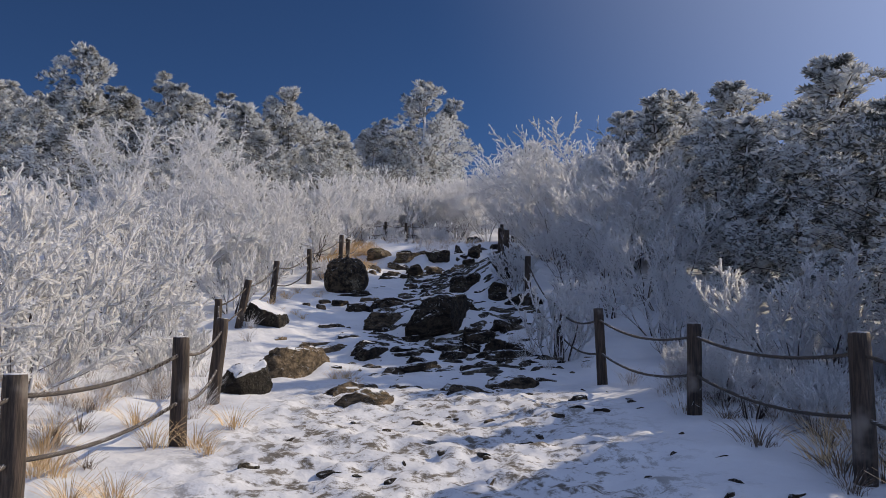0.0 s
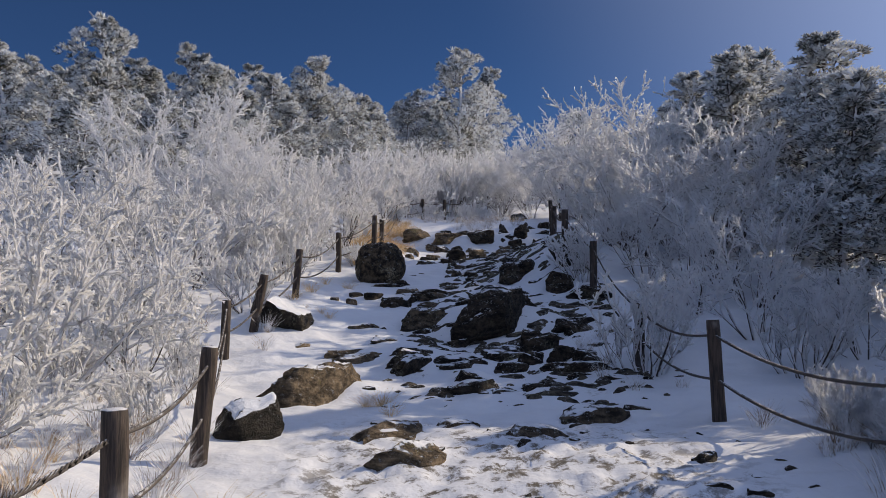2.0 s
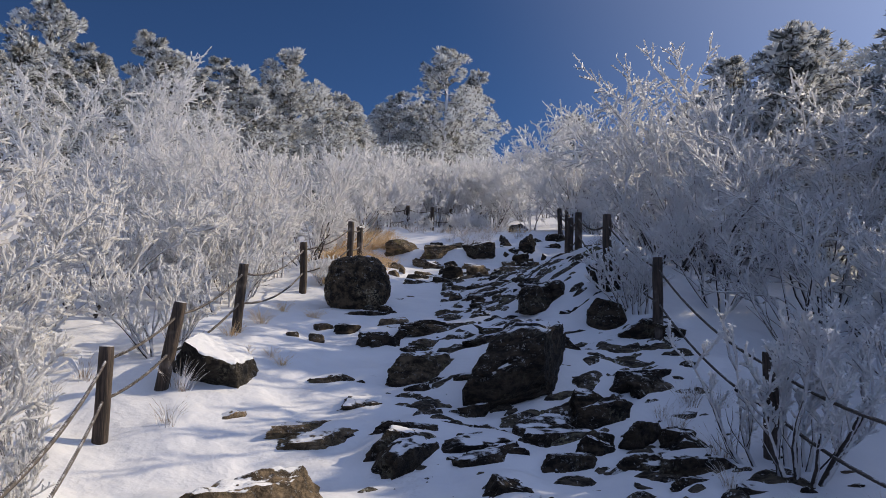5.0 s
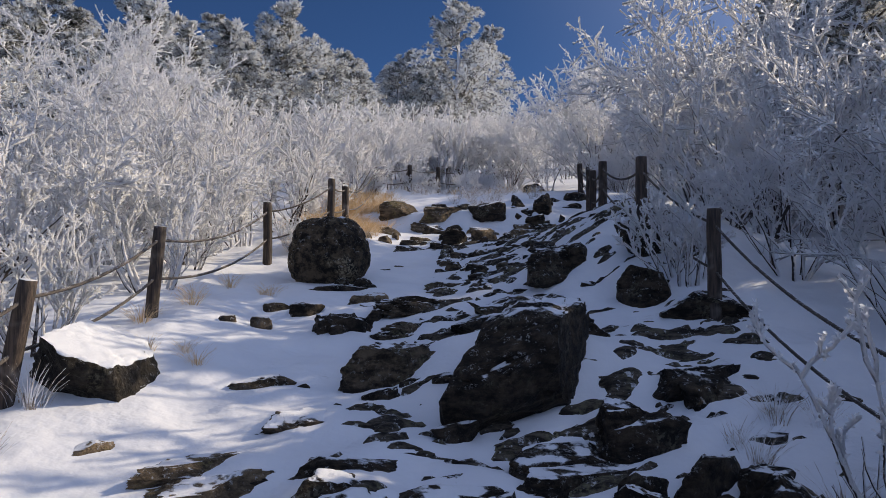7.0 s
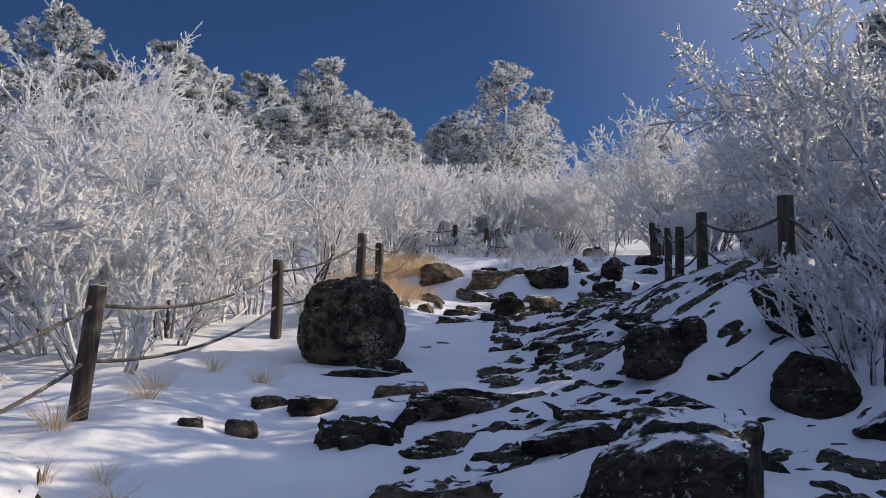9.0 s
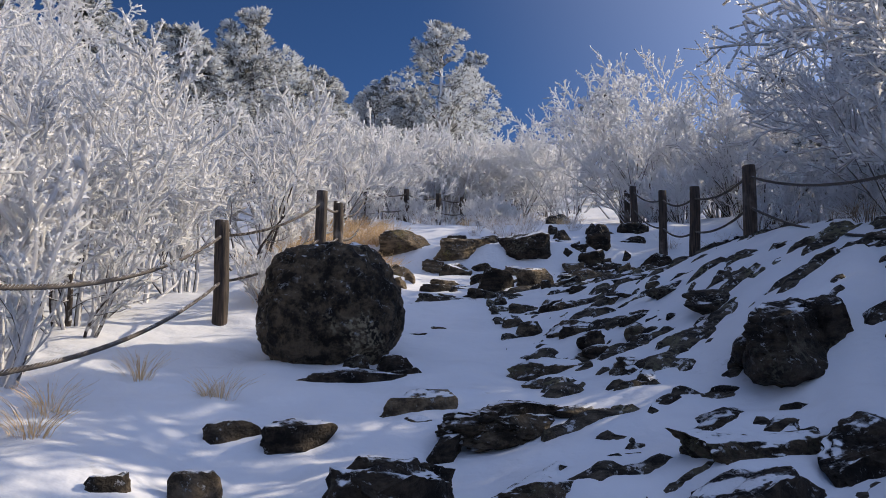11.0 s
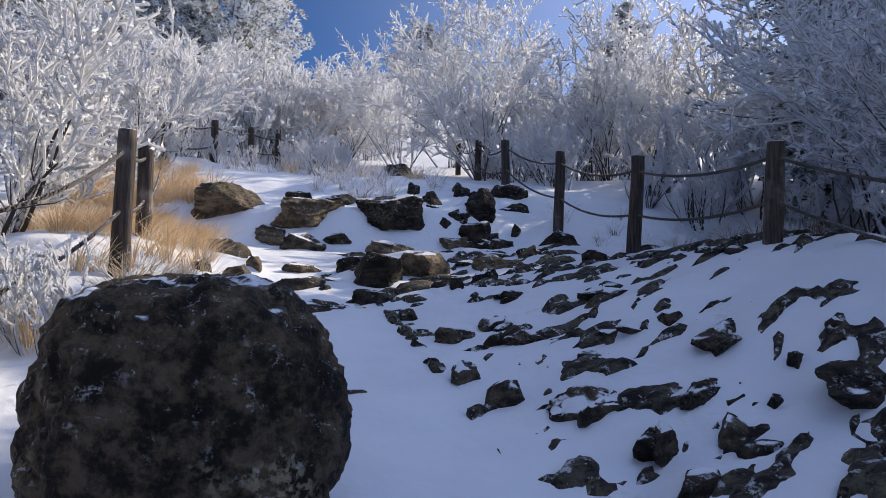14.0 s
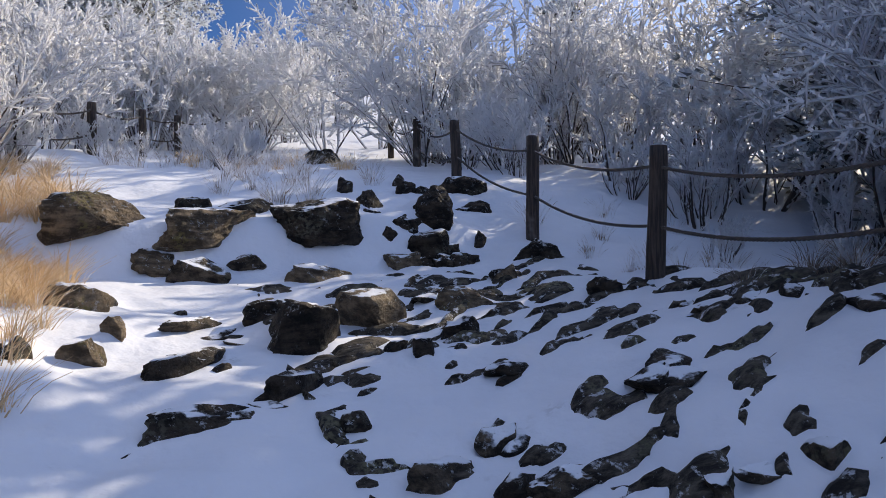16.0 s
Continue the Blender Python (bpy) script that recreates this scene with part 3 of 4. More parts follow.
rock(1.71, 24.61, 0.47, 0.29, 0.15, -20, "dark")
rock(1.27, 22.86, 0.23, 0.16, 0.12, -25, "dark")
rock(1.06, 23.95, 0.20, 0.16, 0.15, -18, "tan")
rock(0.55, 21.17, 0.57, 0.33, 0.05, 25, "dark")
rock(0.31, 20.70, 0.27, 0.16, 0.05, 17, "grey")
rock(0.43, 20.23, 0.21, 0.18, 0.07, 46, "grey")
rock(0.12, 20.42, 0.27, 0.16, 0.05, 41, "grey")
rock(-0.34, 21.23, 0.23, 0.13, 0.05, 27, "grey")
rock(-0.66, 21.09, 0.30, 0.17, 0.05, 22, "grey")
rock(-0.26, 20.77, 0.33, 0.18, 0.05, 24, "grey")
rock(-0.44, 20.85, 0.21, 0.12, 0.05, 21, "dark")
rock(1.11, 21.69, 0.26, 0.14, 0.05, 45, "dark")
rock(1.41, 21.32, 0.25, 0.14, 0.05, 49, "dark")
rock(1.63, 21.12, 0.31, 0.18, 0.05, 21, "dark")
rock(1.25, 20.74, 0.21, 0.20, 0.08, 18, "dark")
rock(-0.84, 21.68, 0.13, 0.12, 0.05, 1, "dark")


def broken_ledge():
    """Smaller blocks wedged down the shaded end of the rock step."""
    rng = random.Random(77)
    for i in range(14):
        w = rng.uniform(0.14, 0.3)
        rock(rng.uniform(0.4, 1.4), rng.uniform(24.7, 27.2), w, w * rng.uniform(0.6, 0.9), rng.uniform(0.06, 0.16), rng.uniform(-10, 60), "dark")


broken_ledge()
GROUND = build_ground()


# ---- frosted shrubs ----
def bent(rng, start, way, length, steps, lift, wander):
    pts, p, d = [start.copy()], start.copy(), way.normalized()
    for i in range(steps):
        d = (d + Vector((rng.gauss(0, wander), rng.gauss(0, wander), rng.gauss(0, wander) + lift))).normalized()
        p = p + d * (length / steps)
        pts.append(p.copy())
    return pts


def aside(rng, way, angle):
    a = way.cross(Vector((rng.gauss(0, 1), rng.gauss(0, 1), rng.gauss(0, 1)))).normalized()
    return (way * math.cos(angle) + a * math.sin(angle)).normalized()


def feathers(rng, verts, faces, pts, count, size):
    """Small blades of rime along a twig, most of them on its windward side."""
    last = len(pts) - 1
    for i in range(count):
        f = rng.random() * 0.999 * last
        j = int(f)
        p, along = pts[j].lerp(pts[j + 1], f - j), (pts[j + 1] - pts[j]).normalized()
        way = (along * rng.uniform(0.2, 0.9) + WINDWARD * rng.uniform(0.0, 0.7) + Vector((rng.gauss(0, 0.6), rng.gauss(0, 0.6), rng.gauss(0, 0.6)))).normalized()
        side = way.cross(Vector((rng.gauss(0, 1), rng.gauss(0, 1), rng.gauss(0, 1)))).normalized() * size * rng.uniform(0.2, 0.34)
        reach = size * rng.uniform(0.6, 1.3)
        b = len(verts)
        verts.extend((p - way * reach * 0.3 - side * 0.5, p + way * reach * 0.55 + side, p + way * reach * 0.95 - side * 0.4))
        faces.append((b, b + 1, b + 2))


def shrub_meshes(seed, height, spread, stems, boughs, twigs, per_twig, thick, size, lift=0.06, short=1.0):
    rng = random.Random(seed)
    sv, sf, tv, tf, fv, ff = [], [], [], [], [], []
    for s in range(stems):
        u, lean = rng.uniform(0, 2 * math.pi), rng.uniform(0.05, spread)
        way = Vector((math.cos(u) * lean, math.sin(u) * lean, 1)).normalized()
        stem = bent(rng, Vector((0.16 * math.cos(u), 0.16 * math.sin(u), -0.12)), way, height * rng.uniform(0.6, 0.95 if short == 1 else 0.78), 6, lift * 0.6, 0.13)
        r0 = (0.012 + 0.5 * thick) * rng.uniform(1.1, 1.7)
        tube(sv, sf, stem[:5], [r0 * (1 - 0.16 * i) for i in range(5)], 4)
        tube(tv, tf, stem[4:], [thick * 1.1, thick, thick * 0.85], 3, True)
        feathers(rng, fv, ff, stem[3:], per_twig * 4, size)
        for b in range(boughs):
            f = (1 - 0.8 * rng.random() ** 1.4) * 5.9
            i = int(f)
            p = stem[i].lerp(stem[i + 1], f - i)
            way_b = aside(rng, (stem[i + 1] - stem[i]).normalized(), rng.uniform(0.4, 0.95))
            if way_b.z < -0.1:
                way_b.z *= -0.5
            bough = bent(rng, p, way_b, short * height * rng.uniform(0.15, 0.33), 4, lift * 1.3, 0.18)
            if f < (1.9 if short < 1 else 2.1):
                # sheltered inner boughs stay bare
                tube(sv, sf, bough, [thick * v for v in (0.6, 0.55, 0.5, 0.4, 0.3)], 3, True)
                continue
            tube(tv, tf, bough, [thick * v * rng.uniform(0.85, 1.2) for v in (1.0, 1.0, 1.0, 0.95, 0.8)], 3, True)
            feathers(rng, fv, ff, bough[1:], per_twig * 2, size)
            for t in range(twigs):
                g = rng.uniform(0.25, 1.0) ** 0.7 * 3.9
                j = int(g)
                q = bough[j].lerp(bough[j + 1], g - j)
                way_t = aside(rng, (bough[j + 1] - bough[j]).normalized(), rng.uniform(0.5, 1.05))
                twig = bent(rng, q, way_t, short * height * rng.uniform(0.045, 0.105), 1, lift * 2.0, 0.18)
                tube(tv, tf, twig, [thick * rng.uniform(0.6, 0.9), thick * rng.uniform(0.8, 1.3)], 3, True)
                feathers(rng, fv, ff, twig, per_twig, size)
    return mesh_of("branchwork", sv, sf, STEM), mesh_of("crown", tv, tf, RIME), mesh_of("rime", fv, ff, FEATHER, False)


def shrub(name, label, group, meshes):
    thing = tagged(new(name), label, "shrub" if name == "shrub" else "tree", group)
    tagged(part("branchwork", meshes[0], thing, "dark bark partly rimed"), kind="stuff")
    tagged(part("crown", meshes[1], thing, "fine twigs cased in rime"), kind="stuff")
    tagged(part("rime", meshes[2], thing, "white feathers of rime ice"), kind="stuff")
    return thing


def stand(thing, used, x, y, size=1.0, turn=None, wide=1.0):
    """Put a thing on the slope: itself first, then copies."""
    turn = random.uniform(0, 360) if turn is None else turn
    m = Matrix.Translation((x, y, slope_height(x, y))) @ pose(0, 0, 0, 0, 0, turn) @ Matrix.Diagonal((size * wide, size * wide, size, 1))
    if used.get(thing.name):
        return copy_thing(thing, m @ Matrix.Diagonal((*(1 / v for v in thing.scale), 1)))
    used[thing.name] = True
    thing.matrix_basis = m
    return thing


USED = {}
HEDGE = [shrub("shrub", "leafless shrub coated white with rime ice", "frosted shrubs by the trail", shrub_meshes(20 + i, 2.2, 1.0, 9, 9, 6, 7, 0.0135, 0.05, 0.06)) for i in range(5)]
FAR_HEDGE = [shrub("shrub", "leafless frosted shrub on the slope", "frosted shrubs on the slope", shrub_meshes(40 + i, 2.3, 1.0, 8, 8, 4, 5, 0.0175, 0.06)) for i in range(3)]
COARSE = [shrub("shrub", "leafless shrub with stout coral-like rimed twigs", "frosted shrubs by the trail", shrub_meshes(80 + i, 2.1, 1.2, 9, 9, 6, 8, 0.0155, 0.055, 0.06)) for i in range(3)]
ANTLER = [shrub("shrub", "small shrub with stout rimed antler-like twigs", "small rimed shrubs", shrub_meshes(60 + i, 1.25, 1.05, 14, 8, 5, 9, 0.0115, 0.035, 0.18)) for i in range(2)]
ROUND_TREE = [shrub("tree", "small leafless tree covered in rime", "rimed leafless trees", shrub_meshes(70 + i, 4.2, 0.9, 9, 13, 7, 8, 0.0122, 0.06, 0.03, 0.8)) for i in range(3)]


def row_of_shrubs():
    rng = random.Random(5)
    # the hedge behind the near fence, three deep
    for y in np.arange(3.4, 34.0, 1.3):
        edge = -4.1 if y < 8 else -4.4 if y < 12 else -5.3 if y < 16.5 else -4.6 if y < 21 else -4.1 if y < 26 else -3.9 + 0.24 * (y - 26)
        for k, (gap, tall) in enumerate(((0.0, 0.9), (1.7, 0.97), (3.5, 1.02))):
            if k == 2 and int(y * 10) % 2:
                continue
            size = tall * rng.uniform(0.76, 1.2) * (0.9 if y < 5 else 1.0)
            kind = HEDGE[rng.randrange(5)] if (k == 0 and y < 36 or k == 1 and rng.random() < 0.5 and y < 24) else FAR_HEDGE[rng.randrange(3)]
            if k == 0 and y < 19 and rng.random() < 0.6:
                kind = COARSE[rng.randrange(3)]
            stand(kind, USED, edge - gap + rng.uniform(-0.35, 0.35), y + rng.uniform(-0.4, 0.4), size)
    # the far side of the trail, above
    for x, y, size in ((0.9, 36.0, 1.05), (-0.6, 36.6, 1.1), (2.0, 38.0, 1.1), (4.6, 33.2, 1.2), (3.9, 36.5, 1.2), (-2.0, 38.2, 1.2), (0.2, 39.0, 1.2), (-4.2, 37.5, 1.2), (3.2, 40.0, 1.2), (1.6, 41.0, 1.2), (2.6, 43.0, 1.3), (1.0, 44.0, 1.3)):
        stand(FAR_HEDGE[rng.randrange(3)], USED, x, y, size)
    for i in range(11):
        stand(FAR_HEDGE[rng.randrange(3)], USED, rng.uniform(-17, -8.6), rng.uniform(12, 38), rng.uniform(0.75, 1.0))
    for i in range(9):
        stand(FAR_HEDGE[rng.randrange(3)], USED, rng.uniform(5.2, 14), rng.uniform(23, 42), rng.uniform(1.0, 1.5))
    for i in range(8):
        stand(FAR_HEDGE[rng.randrange(3)], USED, rng.uniform(-8, 6), rng.uniform(40, 50), rng.uniform(1.1, 1.5))
    for i in range(16):
        stand(FAR_HEDGE[rng.randrange(3)], USED, rng.uniform(-4.5, 0.8), rng.uniform(34.3, 37.5), rng.uniform(0.95, 1.25))
    for i in range(10):
        stand(FAR_HEDGE[rng.randrange(3)], USED, rng.uniform(3.3, 6.0), rng.uniform(28.5, 36.0), rng.uniform(0.7, 0.95))
    for i in range(9):
        stand(FAR_HEDGE[rng.randrange(3)], USED, rng.uniform(6.0, 9.5), rng.uniform(22, 31), rng.uniform(1.1, 1.4))
    # the shaded side
    for x, y, size in ((2.7, 16.7, 0.75), (3.2, 15.2, 0.85), (3.7, 13.6, 0.8), (4.6, 12.6, 0.62), (4.4, 10.4, 0.42), (5.2, 9.0, 0.45), (5.6, 11.0, 0.55), (4.4, 15.8, 1.0),
                       (4.6, 28.6, 1.0), (4.2, 20.4, 0.8), (-4.1, 18.9, 0.7)):
        stand(HEDGE[rng.randrange(5)], USED, x, y, size)
    for x, y, size in ((1.8, 12.4, 1.12), (1.6, 16.4, 0.85), (3.9, 8.5, 1.2), (3.6, 12.0, 1.0), (2.9, 20.6, 0.7), (4.1, 25.2, 1.0), (4.3, 27.0, 1.15), (3.0, 27.4, 0.8), (3.3, 28.4, 0.95), (4.9, 7.2, 0.9), (2.5, 18.2, 1.2), (4.9, 23.9, 0.9), (3.8, 26.2, 0.6), (5.3, 25.6, 1.25), (3.3, 24.0, 0.35), (3.6, 22.9, 0.4), (-4.0, 17.4, 1.15), (-3.9, 14.9, 0.9), (-3.0, 20.3, 0.5)):
        stand(ANTLER[rng.randrange(2)], USED, x, y, size)
    for x, y, size in ((3.0, 18.1, 0.98), (4.3, 17.2, 0.9), (2.6, 19.7, 0.72), (5.9, 27.4, 0.72), (6.9, 30.5, 0.8), (5.8, 33.5, 1.05), (-5.4, 18.9, 0.75), (-6.0, 21.5, 0.85), (6.4, 25.6, 0.8), (6.2, 21.5, 0.8), (-7.0, 25.0, 0.9), (-9.7, 24.0, 1.15), (-8.3, 27.0, 1.12), (5.3, 23.7, 0.95), (4.8, 22.6, 1.0), (5.6, 22.0, 1.1), (4.1, 21.2, 0.85), (2.9, 30.6, 1.0), (3.9, 31.6, 1.1), (4.7, 29.6, 1.05), (1.9, 33.2, 0.85), (0.9, 35.2, 0.7)):
        stand(ROUND_TREE[rng.randrange(3)], USED, x, y, size)


row_of_shrubs()


# ---- pines ----
def pine_meshes(seed, height, bushy, fine):
    rng = random.Random(seed)
    wv, wf, nv, nf, fv, ff = [], [], [], [], [], []
    trunk = bent(rng, Vector((0, 0, -0.3)), Vector((0.04, 0.02, 1)), height + 0.2, 8, 0.02, 0.035)
    tube(wv, wf, trunk, [0.015 * height * (1.05 - i / 8) + 0.012 for i in range(9)], 7)

    def tuft(p, out, size, frosty):
        v, f = (fv, ff) if frosty else (nv, nf)
        for k in range(7):
            way = (out * 0.75 + Vector((rng.gauss(0, 0.6), rng.gauss(0, 0.6), rng.gauss(0.3, 0.5)))).normalized()
            side = way.cross(Vector((rng.gauss(0, 1), rng.gauss(0, 1), rng.gauss(0, 1)))).normalized() * size * 0.21
            b, mid = len(v), p + way * size * 0.3
            v.extend((mid + side, mid - side, p + way * size * 1.15))
            f.append((b, b + 1, b + 2))

    levels = int(height * 3.4)
    for i in range(levels):
        f = 0.14 + 0.85 * i / (levels - 1)
        p = trunk[min(int(f * 8), 7)].lerp(trunk[min(int(f * 8), 7) + 1], f * 8 - min(int(f * 8), 7))
        reach = height * bushy * (1.02 - f) ** 0.85 * rng.uniform(0.55, 1.15) * (0.75 if f < 0.25 else 1)
        for b in range(rng.choice((3, 4, 4, 5))):
            u = rng.uniform(0, 2 * math.pi)
            limb = bent(rng, p, Vector((math.cos(u), math.sin(u), rng.uniform(0.05, 0.75))), reach * rng.uniform(0.7, 1.1) + 0.14, 4, 0.05, 0.12)
            tube(wv, wf, limb, [0.02 * (1.1 - j / 4.4) + 0.004 for j in range(5)], 3)
            for j in range(1, 5):
                out = (limb[j] - limb[j - 1]).normalized()
                for k in range((2 + j // 2) * 3):
                    side = aside(rng, out, rng.uniform(0.4, 1.2))
                    e = limb[j] + side * reach * rng.uniform(0.08, 0.26)
                    tuft(e, (side + out * 0.6).normalized(), rng.uniform(0.085, 0.14) if fine else rng.uniform(0.09, 0.15), j > 1 or rng.random() < 0.4)
    for k in range(10):
        tuft(trunk[8] + Vector((rng.gauss(0, 0.1), rng.gauss(0, 0.1), rng.uniform(-0.4, 0.1))), Vector((0, 0, 1)), 0.25, True)
    return mesh_of("trunk", wv, wf, STEM), mesh_of("inner_needles", nv, nf, NEEDLES), mesh_of("frosted_crown", fv, ff, FROST_NEEDLES)


PINES = []
for i in range(4):
    thing = tagged(new("pine_tree"), "dark green pine laden with white rime", "tree", "rimed pines on the ridge")
    for name, me in zip(("trunk", "inner_needles", "frosted_crown"), pine_meshes(90 + i, 5.0, (0.36, 0.44, 0.33, 0.4)[i], i > 1)):
        part(name, me, thing)
    PINES.append(thing)


def pine(x, y, height):
    kind = random.randrange(2) + (2 if 4 < x and y < 30 else 0)
    stand(PINES[kind], USED, x, y, height / 5.0, wide=1.25 if height > 6.4 else 1.5)


def pine_wood():
    for x, y, h in ((-22.3, 40, 6.1), (-18.1, 38, 7.5), (-14.5, 36, 5.4), (-14.6, 42, 6.7), (-11.3, 35, 5.8), (-11.8, 45, 6.3), (-8.1, 42, 6.7), (-7.0, 46, 5.1)):
        pine(x, y, h)
    for x, y, h in ((-6.3, 60, 5.1), (-4.0, 58, 6.2), (-1.4, 54, 8.9), (0.2, 60, 8.1), (-6.7, 50, 4.6), (-8.5, 37, 4.5), (-15.9, 30, 3.8), (-13.7, 31, 3.8), (-9.8, 34, 3.8), (-17.4, 30, 5.1), (-12.5, 26, 4.4)):
        pine(x, y, h)
    # 6.5, 23.3 is added, mostly out of view, to shade the trail
    for x, y, h in ((6.4, 22.0, 4.7), (6.9, 19, 3.9), (6.9, 17, 3.8), (7.4, 16, 4.1), (7.5, 14.5, 4.7), (7.0, 12.5, 3.8), (7.6, 20.2, 4.8), (6.5, 23.3, 5.0), (6.1, 25.2, 4.5), (7.2, 24.7, 5.0), (8.6, 25.5, 4.2), (8.2, 24, 4.0), (8.2, 28.0, 3.4)):
        pine(x, y, h)
    for x, y, h in ((-20.5, 36, 5.2), (-16.5, 40, 5.6), (-12.8, 38, 5.2), (-10.0, 39, 5.4), (-9.6, 44, 5.8), (-5.4, 44, 4.6), (-24.5, 42, 6.2), (-3.0, 50, 5.2), (-6.0, 38.5, 3.8), (-11.5, 30, 3.6), (-19.3, 39, 5.6), (-17.2, 37, 5.4), (-13.4, 40, 5.6), (-15.6, 38, 5.0), (-10.6, 37, 4.8), (-8.9, 40.5, 5.2), (-7.4, 43, 4.9), (-4.7, 52, 5.0), (-2.4, 57, 6.0), (-21.0, 39, 5.4)):
        pine(x, y, h)
    # the first five, beside the view, are added to shade the right fence's snow
    for x, y, h in ((7.0, 6.0, 3.6), (5.4, 6.8, 2.8), (6.2, 7.0, 3.2), (7.5, 8.3, 3.6), (6.0, 9.0, 2.7), (4.8, 44, 4.6), (7.4, 33, 4.0), (7.2, 9.6, 3.6), (6.4, 14.4, 3.2), (6.0, 16.3, 3.7), (9.0, 11.5, 4.2), (9.2, 19.0, 5.0), (9.0, 14.0, 4.6)):
        pine(x, y, h)


pine_wood()


# ---- dry grass and frosted weeds ----
def grass_mesh(seed, blades, tall, fan, material):
    rng = random.Random(seed)
    verts, faces = [], []
    for i in range(blades):
        u, r = rng.uniform(0, 2 * math.pi), rng.uniform(0, 0.12)
        p = Vector((r * math.cos(u), r * math.sin(u), -0.03))
        d = Vector((math.cos(u) * fan * rng.random(), math.sin(u) * fan * rng.random(), 1)).normalized()
        length, wide = tall * rng.uniform(0.5, 1.1), rng.uniform(0.0025, 0.005)
        side = Vector((-math.sin(u), math.cos(u), rng.uniform(-0.3, 0.3))) * wide
        base = len(verts)
        for k in range(4):
            f = 1 - 0.3 * k
            verts.extend((p + side * f, p - side * f + d.cross(side) * 0.5))
            p = p + d * length / 3
            d = (d + Vector((math.cos(u), math.sin(u), -0.6)) * 0.28 * fan).normalized()
        for k in range(3):
            b = base + 2 * k
            faces.append((b, b + 1, b + 3, b + 2))
    return mesh_of("grass_tuft", verts, faces, material)


def tuft(me, x, y, size, label, group):
    ob = new("grass_tuft", me)
    ob.matrix_world = Matrix.Translation((x, y, ground_height(x, y))) @ pose(0, 0, 0, 0, 0, random.uniform(0, 360)) @ Matrix.Diagonal((size, size, size, 1))
    return tagged(ob, label, "grass", group)


def thicket(count, x0, x1, y0, y1, meshes, size):
    """Grass too thick to tell one tuft from the next."""
    rng = random.Random(count + x0)
    verts, faces = [], []
    for i in range(count):
        x, y, k = rng.uniform(x0, x1), rng.uniform(y0, y1), size * rng.uniform(0.7, 1.3)
        m = Matrix.Translation((x, y, ground_height(x, y))) @ pose(0, 0, 0, 0, 0, rng.uniform(0, 360)) @ Matrix.Diagonal((k, k, k, 1))
        me, b = meshes[rng.randrange(4)], len(verts)
        verts.extend(m @ v.co for v in me.vertices)
        faces.extend(tuple(b + v for v in p.vertices) for p in me.polygons)
    tagged(new("straw_grass", mesh_of("straw_grass", verts, faces, meshes[0].materials[0])), "thick dry golden straw grass on the snowy bank", "grass", kind="stuff")


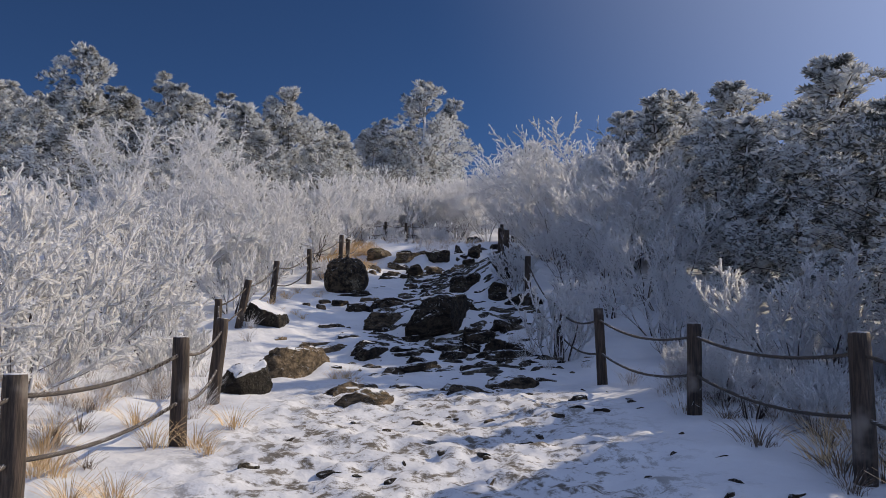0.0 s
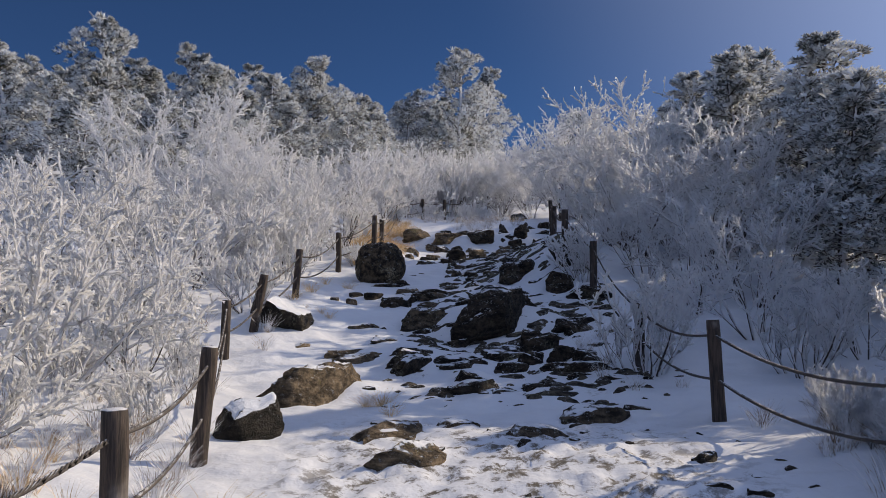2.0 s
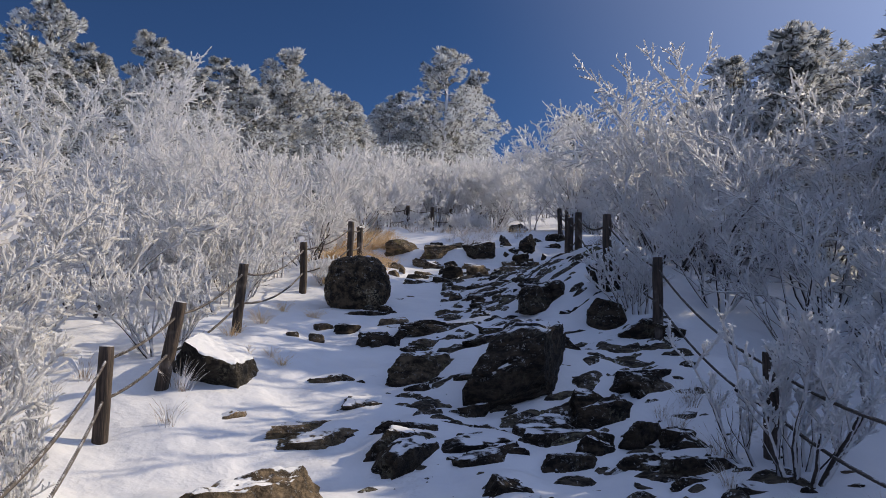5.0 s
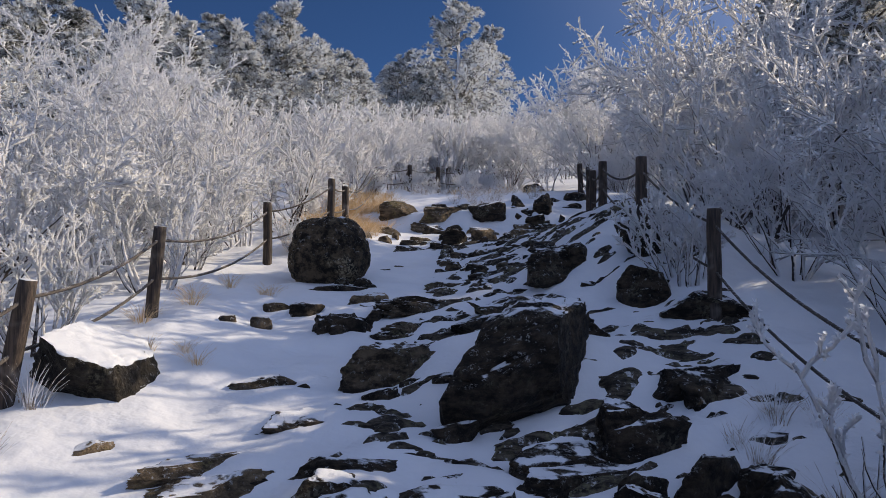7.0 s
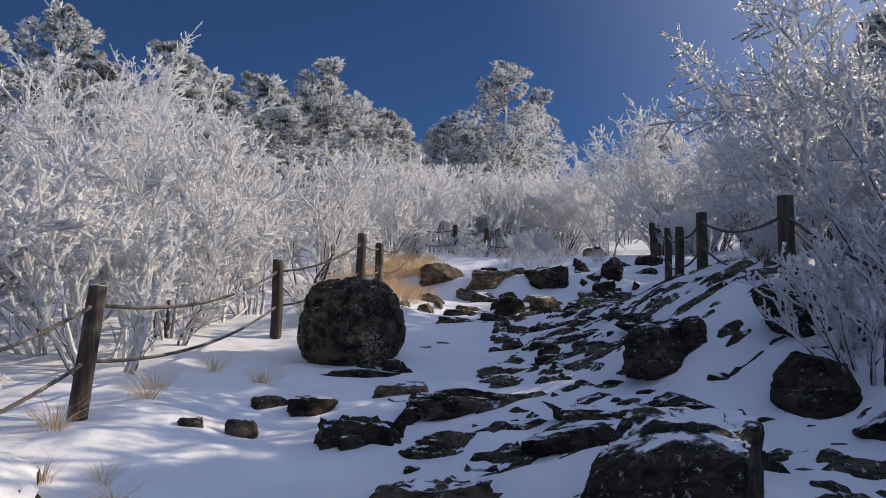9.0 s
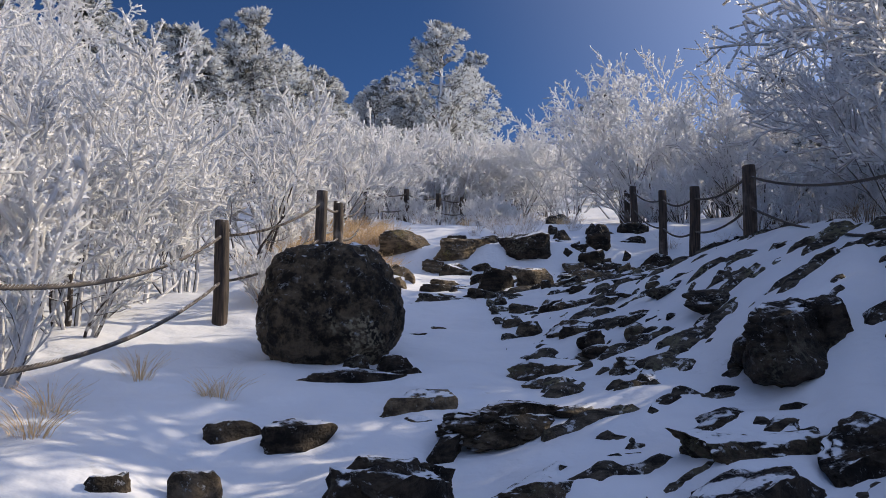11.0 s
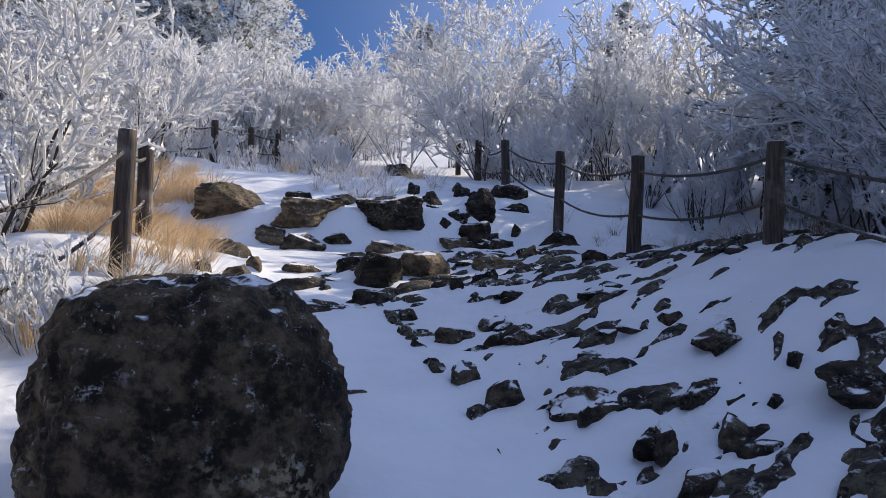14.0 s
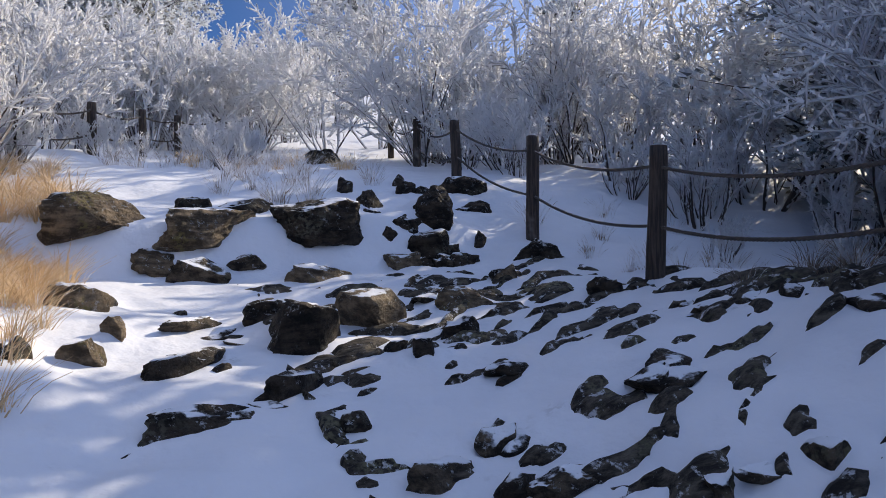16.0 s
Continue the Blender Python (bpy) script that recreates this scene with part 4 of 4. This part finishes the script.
def meadow():
    rng = random.Random(12)
    straw = [grass_mesh(200 + i, 70, 0.34, 0.9, STRAW) for i in range(4)]
    frosted = [grass_mesh(210 + i, 60, 0.36, 0.7, FROST_STRAW) for i in range(4)]

    def field(count, x0, x1, y0, y1, meshes, size, label, group):
        if count > 60:
            thicket(count, x0, x1, y0, y1, meshes, size)
            return
        for i in range(count):
            tuft(meshes[rng.randrange(4)], rng.uniform(x0, x1), rng.uniform(y0, y1), size * rng.uniform(0.7, 1.3), label, group)
    gold, grey = "tuft of dry golden straw grass in snow", "tuft of dry grass whitened by frost"
    field(75, -3.9, -2.1, 22.6, 26.6, straw, 0.85, gold, "straw grass on the bank")
    field(75, -3.4, -2.3, 22.8, 25.2, straw, 0.85, gold, "straw grass on the bank")
    field(61, -3.6, -2.3, 25.2, 28.0, straw, 0.75, gold, "straw grass on the bank")
    field(22, -2.0, 1.2, 27.2, 31.5, frosted, 1.0, grey, "frosted grass above the rock step")
    for i in range(16):
        y = rng.uniform(27.8, 33.0)
        stand(ANTLER[rng.randrange(2)], USED, rng.choice((rng.uniform(-3.6, -2.4) + 0.3 * (y - 28), rng.uniform(2.4, 3.4) + 0.2 * (y - 28), rng.uniform(-0.9, 0.2))), y, rng.uniform(0.35, 0.6))
    field(16, -1.1, 0.3, 26.3, 28.0, frosted, 0.9, grey, "frosted grass above the rock step")
    field(18, -3.1, -2.3, 20.0, 22.4, straw, 0.9, gold, "straw grass on the bank")
    field(16, -3.0, -1.6, 4.0, 7.0, straw, 0.8, gold, "dry grass by the fence")
    field(16, -3.8, -2.0, 7.0, 10.4, frosted, 0.9, grey, "dry grass by the fence")
    field(4, -1.45, -1.15, 10.2, 10.9, straw, 0.6, gold, "dry grass by the fence")
    field(34, -4.8, -2.9, 3.4, 9.5, frosted, 0.85, grey, "dry grass by the fence")
    field(12, -4.8, -3.0, 4.0, 9.0, straw, 0.75, gold, "dry grass by the fence")
    field(12, -4.6, -3.0, 10.0, 14.0, frosted, 0.8, grey, "dry grass by the fence")
    field(9, -3.4, -2.6, 14.4, 17.8, straw, 0.6, gold, "dry grass by the fence")
    field(12, -1.4, 1.4, 27.5, 31.0, straw, 0.75, gold, "straw grass on the bank")
    field(40, 2.1, 4.4, 3.4, 9.8, frosted, 0.95, grey, "frosted weeds by the fence")
    brown = [grass_mesh(220 + i, 60, 0.3, 1.0, WEED) for i in range(4)]
    field(40, 2.15, 3.8, 3.2, 8.5, brown, 0.85, "low brown weeds tangled in the snow", "brown weeds by the fence")
    field(16, -3.4, -2.2, 3.6, 8.6, brown, 0.7, "low brown weeds tangled in the snow", "brown weeds by the fence")
    field(14, 1.5, 2.6, 17.5, 22.5, brown, 0.8, "low brown weeds tangled in the snow", "brown weeds by the fence")
    field(7, 2.3, 3.0, 4.0, 6.0, straw, 0.8, gold, "frosted weeds by the fence")
    field(20, 1.8, 3.6, 19.0, 26.0, frosted, 0.75, grey, "frosted weeds by the fence")
    field(10, 1.1, 2.4, 11.0, 15.0, frosted, 0.7, grey, "frosted weeds by the fence")
    for i in range(26):
        y = rng.uniform(4.0, 10.5)
        stand(ANTLER[rng.randrange(2)], USED, rng.uniform(3.1 if y < 7 else 2.4, 5.0), y, rng.uniform(0.3, 0.52))
    for i in range(18):
        y = rng.uniform(4.2, 9.0)
        stand(ANTLER[rng.randrange(2)], USED, 3.35 - 0.13 * y + rng.uniform(0.0, 0.7), y, rng.uniform(0.22, 0.38))
    for i in range(10):
        stand(ANTLER[rng.randrange(2)], USED, rng.uniform(-5.0, -3.0), rng.uniform(6.0, 14.0), rng.uniform(0.35, 0.6))


meadow()


# ---- bedrock that breaks through the snow ----
def bedrock():
    """A second skin just under the snow; its ribs, all striking one way, come through."""
    step, x0, y0, w, h = 0.038, -2.2, 10.0, 126, 426
    c, s = math.cos(radians(13)), math.sin(radians(13))
    verts, faces = [], []
    for j in range(h):
        for i in range(w):
            x, y = x0 + i * step, y0 + j * step
            u, v = x * c + y * s, -x * s + y * c
            v += 0.12 * noise.noise((u / 0.5, v / 0.5, 17.0))
            crest = 1.05 * noise.noise((u / 0.34, v / 0.16, 2.0)) + 0.5 * noise.noise((u / 0.17, v / 0.075, 8.0)) + 0.22 * noise.noise((x / 0.06, y / 0.06, 4.0))
            field = 0.4 * noise.noise((x / 1.3, y / 1.6, 30.0))
            near = abs(x - 0.25 - 0.3 * noise.noise((y / 2.0, 1.0, 0.0)))
            edge = (1 - smoothstep(1.5, 2.3, near)) * smoothstep(10.0, 11.2, y) * (1 - smoothstep(24.3, 25.8, y))
            if x < -1.0 and y > 14.5:
                edge *= 0.62
            rise = crest + field - 0.32 + 0.1 * smoothstep(12.0, 16.0, y)
            verts.append((x, y, 0.7 * ground_height(x, y) + 0.3 * bare_height(x, y) + (min(0.15 * rise, 0.03 + 0.035 * rise) if rise > 0 else 0.3 * rise) - 0.3 * (1 - edge)))
    for j in range(h - 1):
        for i in range(w - 1):
            p = j * w + i
            faces.append((p, p + 1, p + w + 1, p + w))
    return tagged(new("bedrock", mesh_of("bedrock", verts, faces, BEDROCK)), "ribs of grey bedrock showing through snow", "ground", kind="structure")


bedrock()


# ---- stones of the scree ----
def scree():
    rng = random.Random(33)
    shapes = []
    for i in range(9):
        bm = rock_shape(300 + i * 2.3, 3, 6, (0.55, 0.85), rough=0.5)
        me = bpy.data.meshes.new("stone")
        bm.to_mesh(me)
        bm.free()
        me.materials.append(ROCK["dark" if i % 3 else "grey"])
        me.shade_smooth()
        shapes.append(me)

    def lay(x, y, length, tall, turn):
        ob = part("stone", shapes[rng.randrange(9)], GROUND)
        ob.matrix_basis = Matrix.Translation((x, y, ground_height(x, y) - tall * 0.5)) @ pose(0, 0, 0, rng.uniform(0, 16), rng.uniform(-8, 8), turn) @ Matrix.Diagonal((length / 2, length * rng.uniform(0.16, 0.3), tall, 1))
    made = 0
    while made < 80:
        y = rng.uniform(10.5, 24.5)
        x = rng.uniform(-1.9, 2.3) if y < 17 else rng.uniform(-1.7, 1.5)
        if ripple(x, y, 1.1, 20.0) < -0.12:
            continue
        made += 1
        lay(x, y, rng.choice((0.12, 0.16, 0.2, 0.26, 0.36)) * rng.uniform(0.8, 1.2), rng.uniform(0.03, 0.065), rng.gauss(14, 12))
    for i in range(80):
        lay(rng.uniform(-1.4, 2.0), rng.uniform(2.6, 10.2), rng.uniform(0.06, 0.2), rng.uniform(0.02, 0.05), rng.gauss(10, 40))


scree()
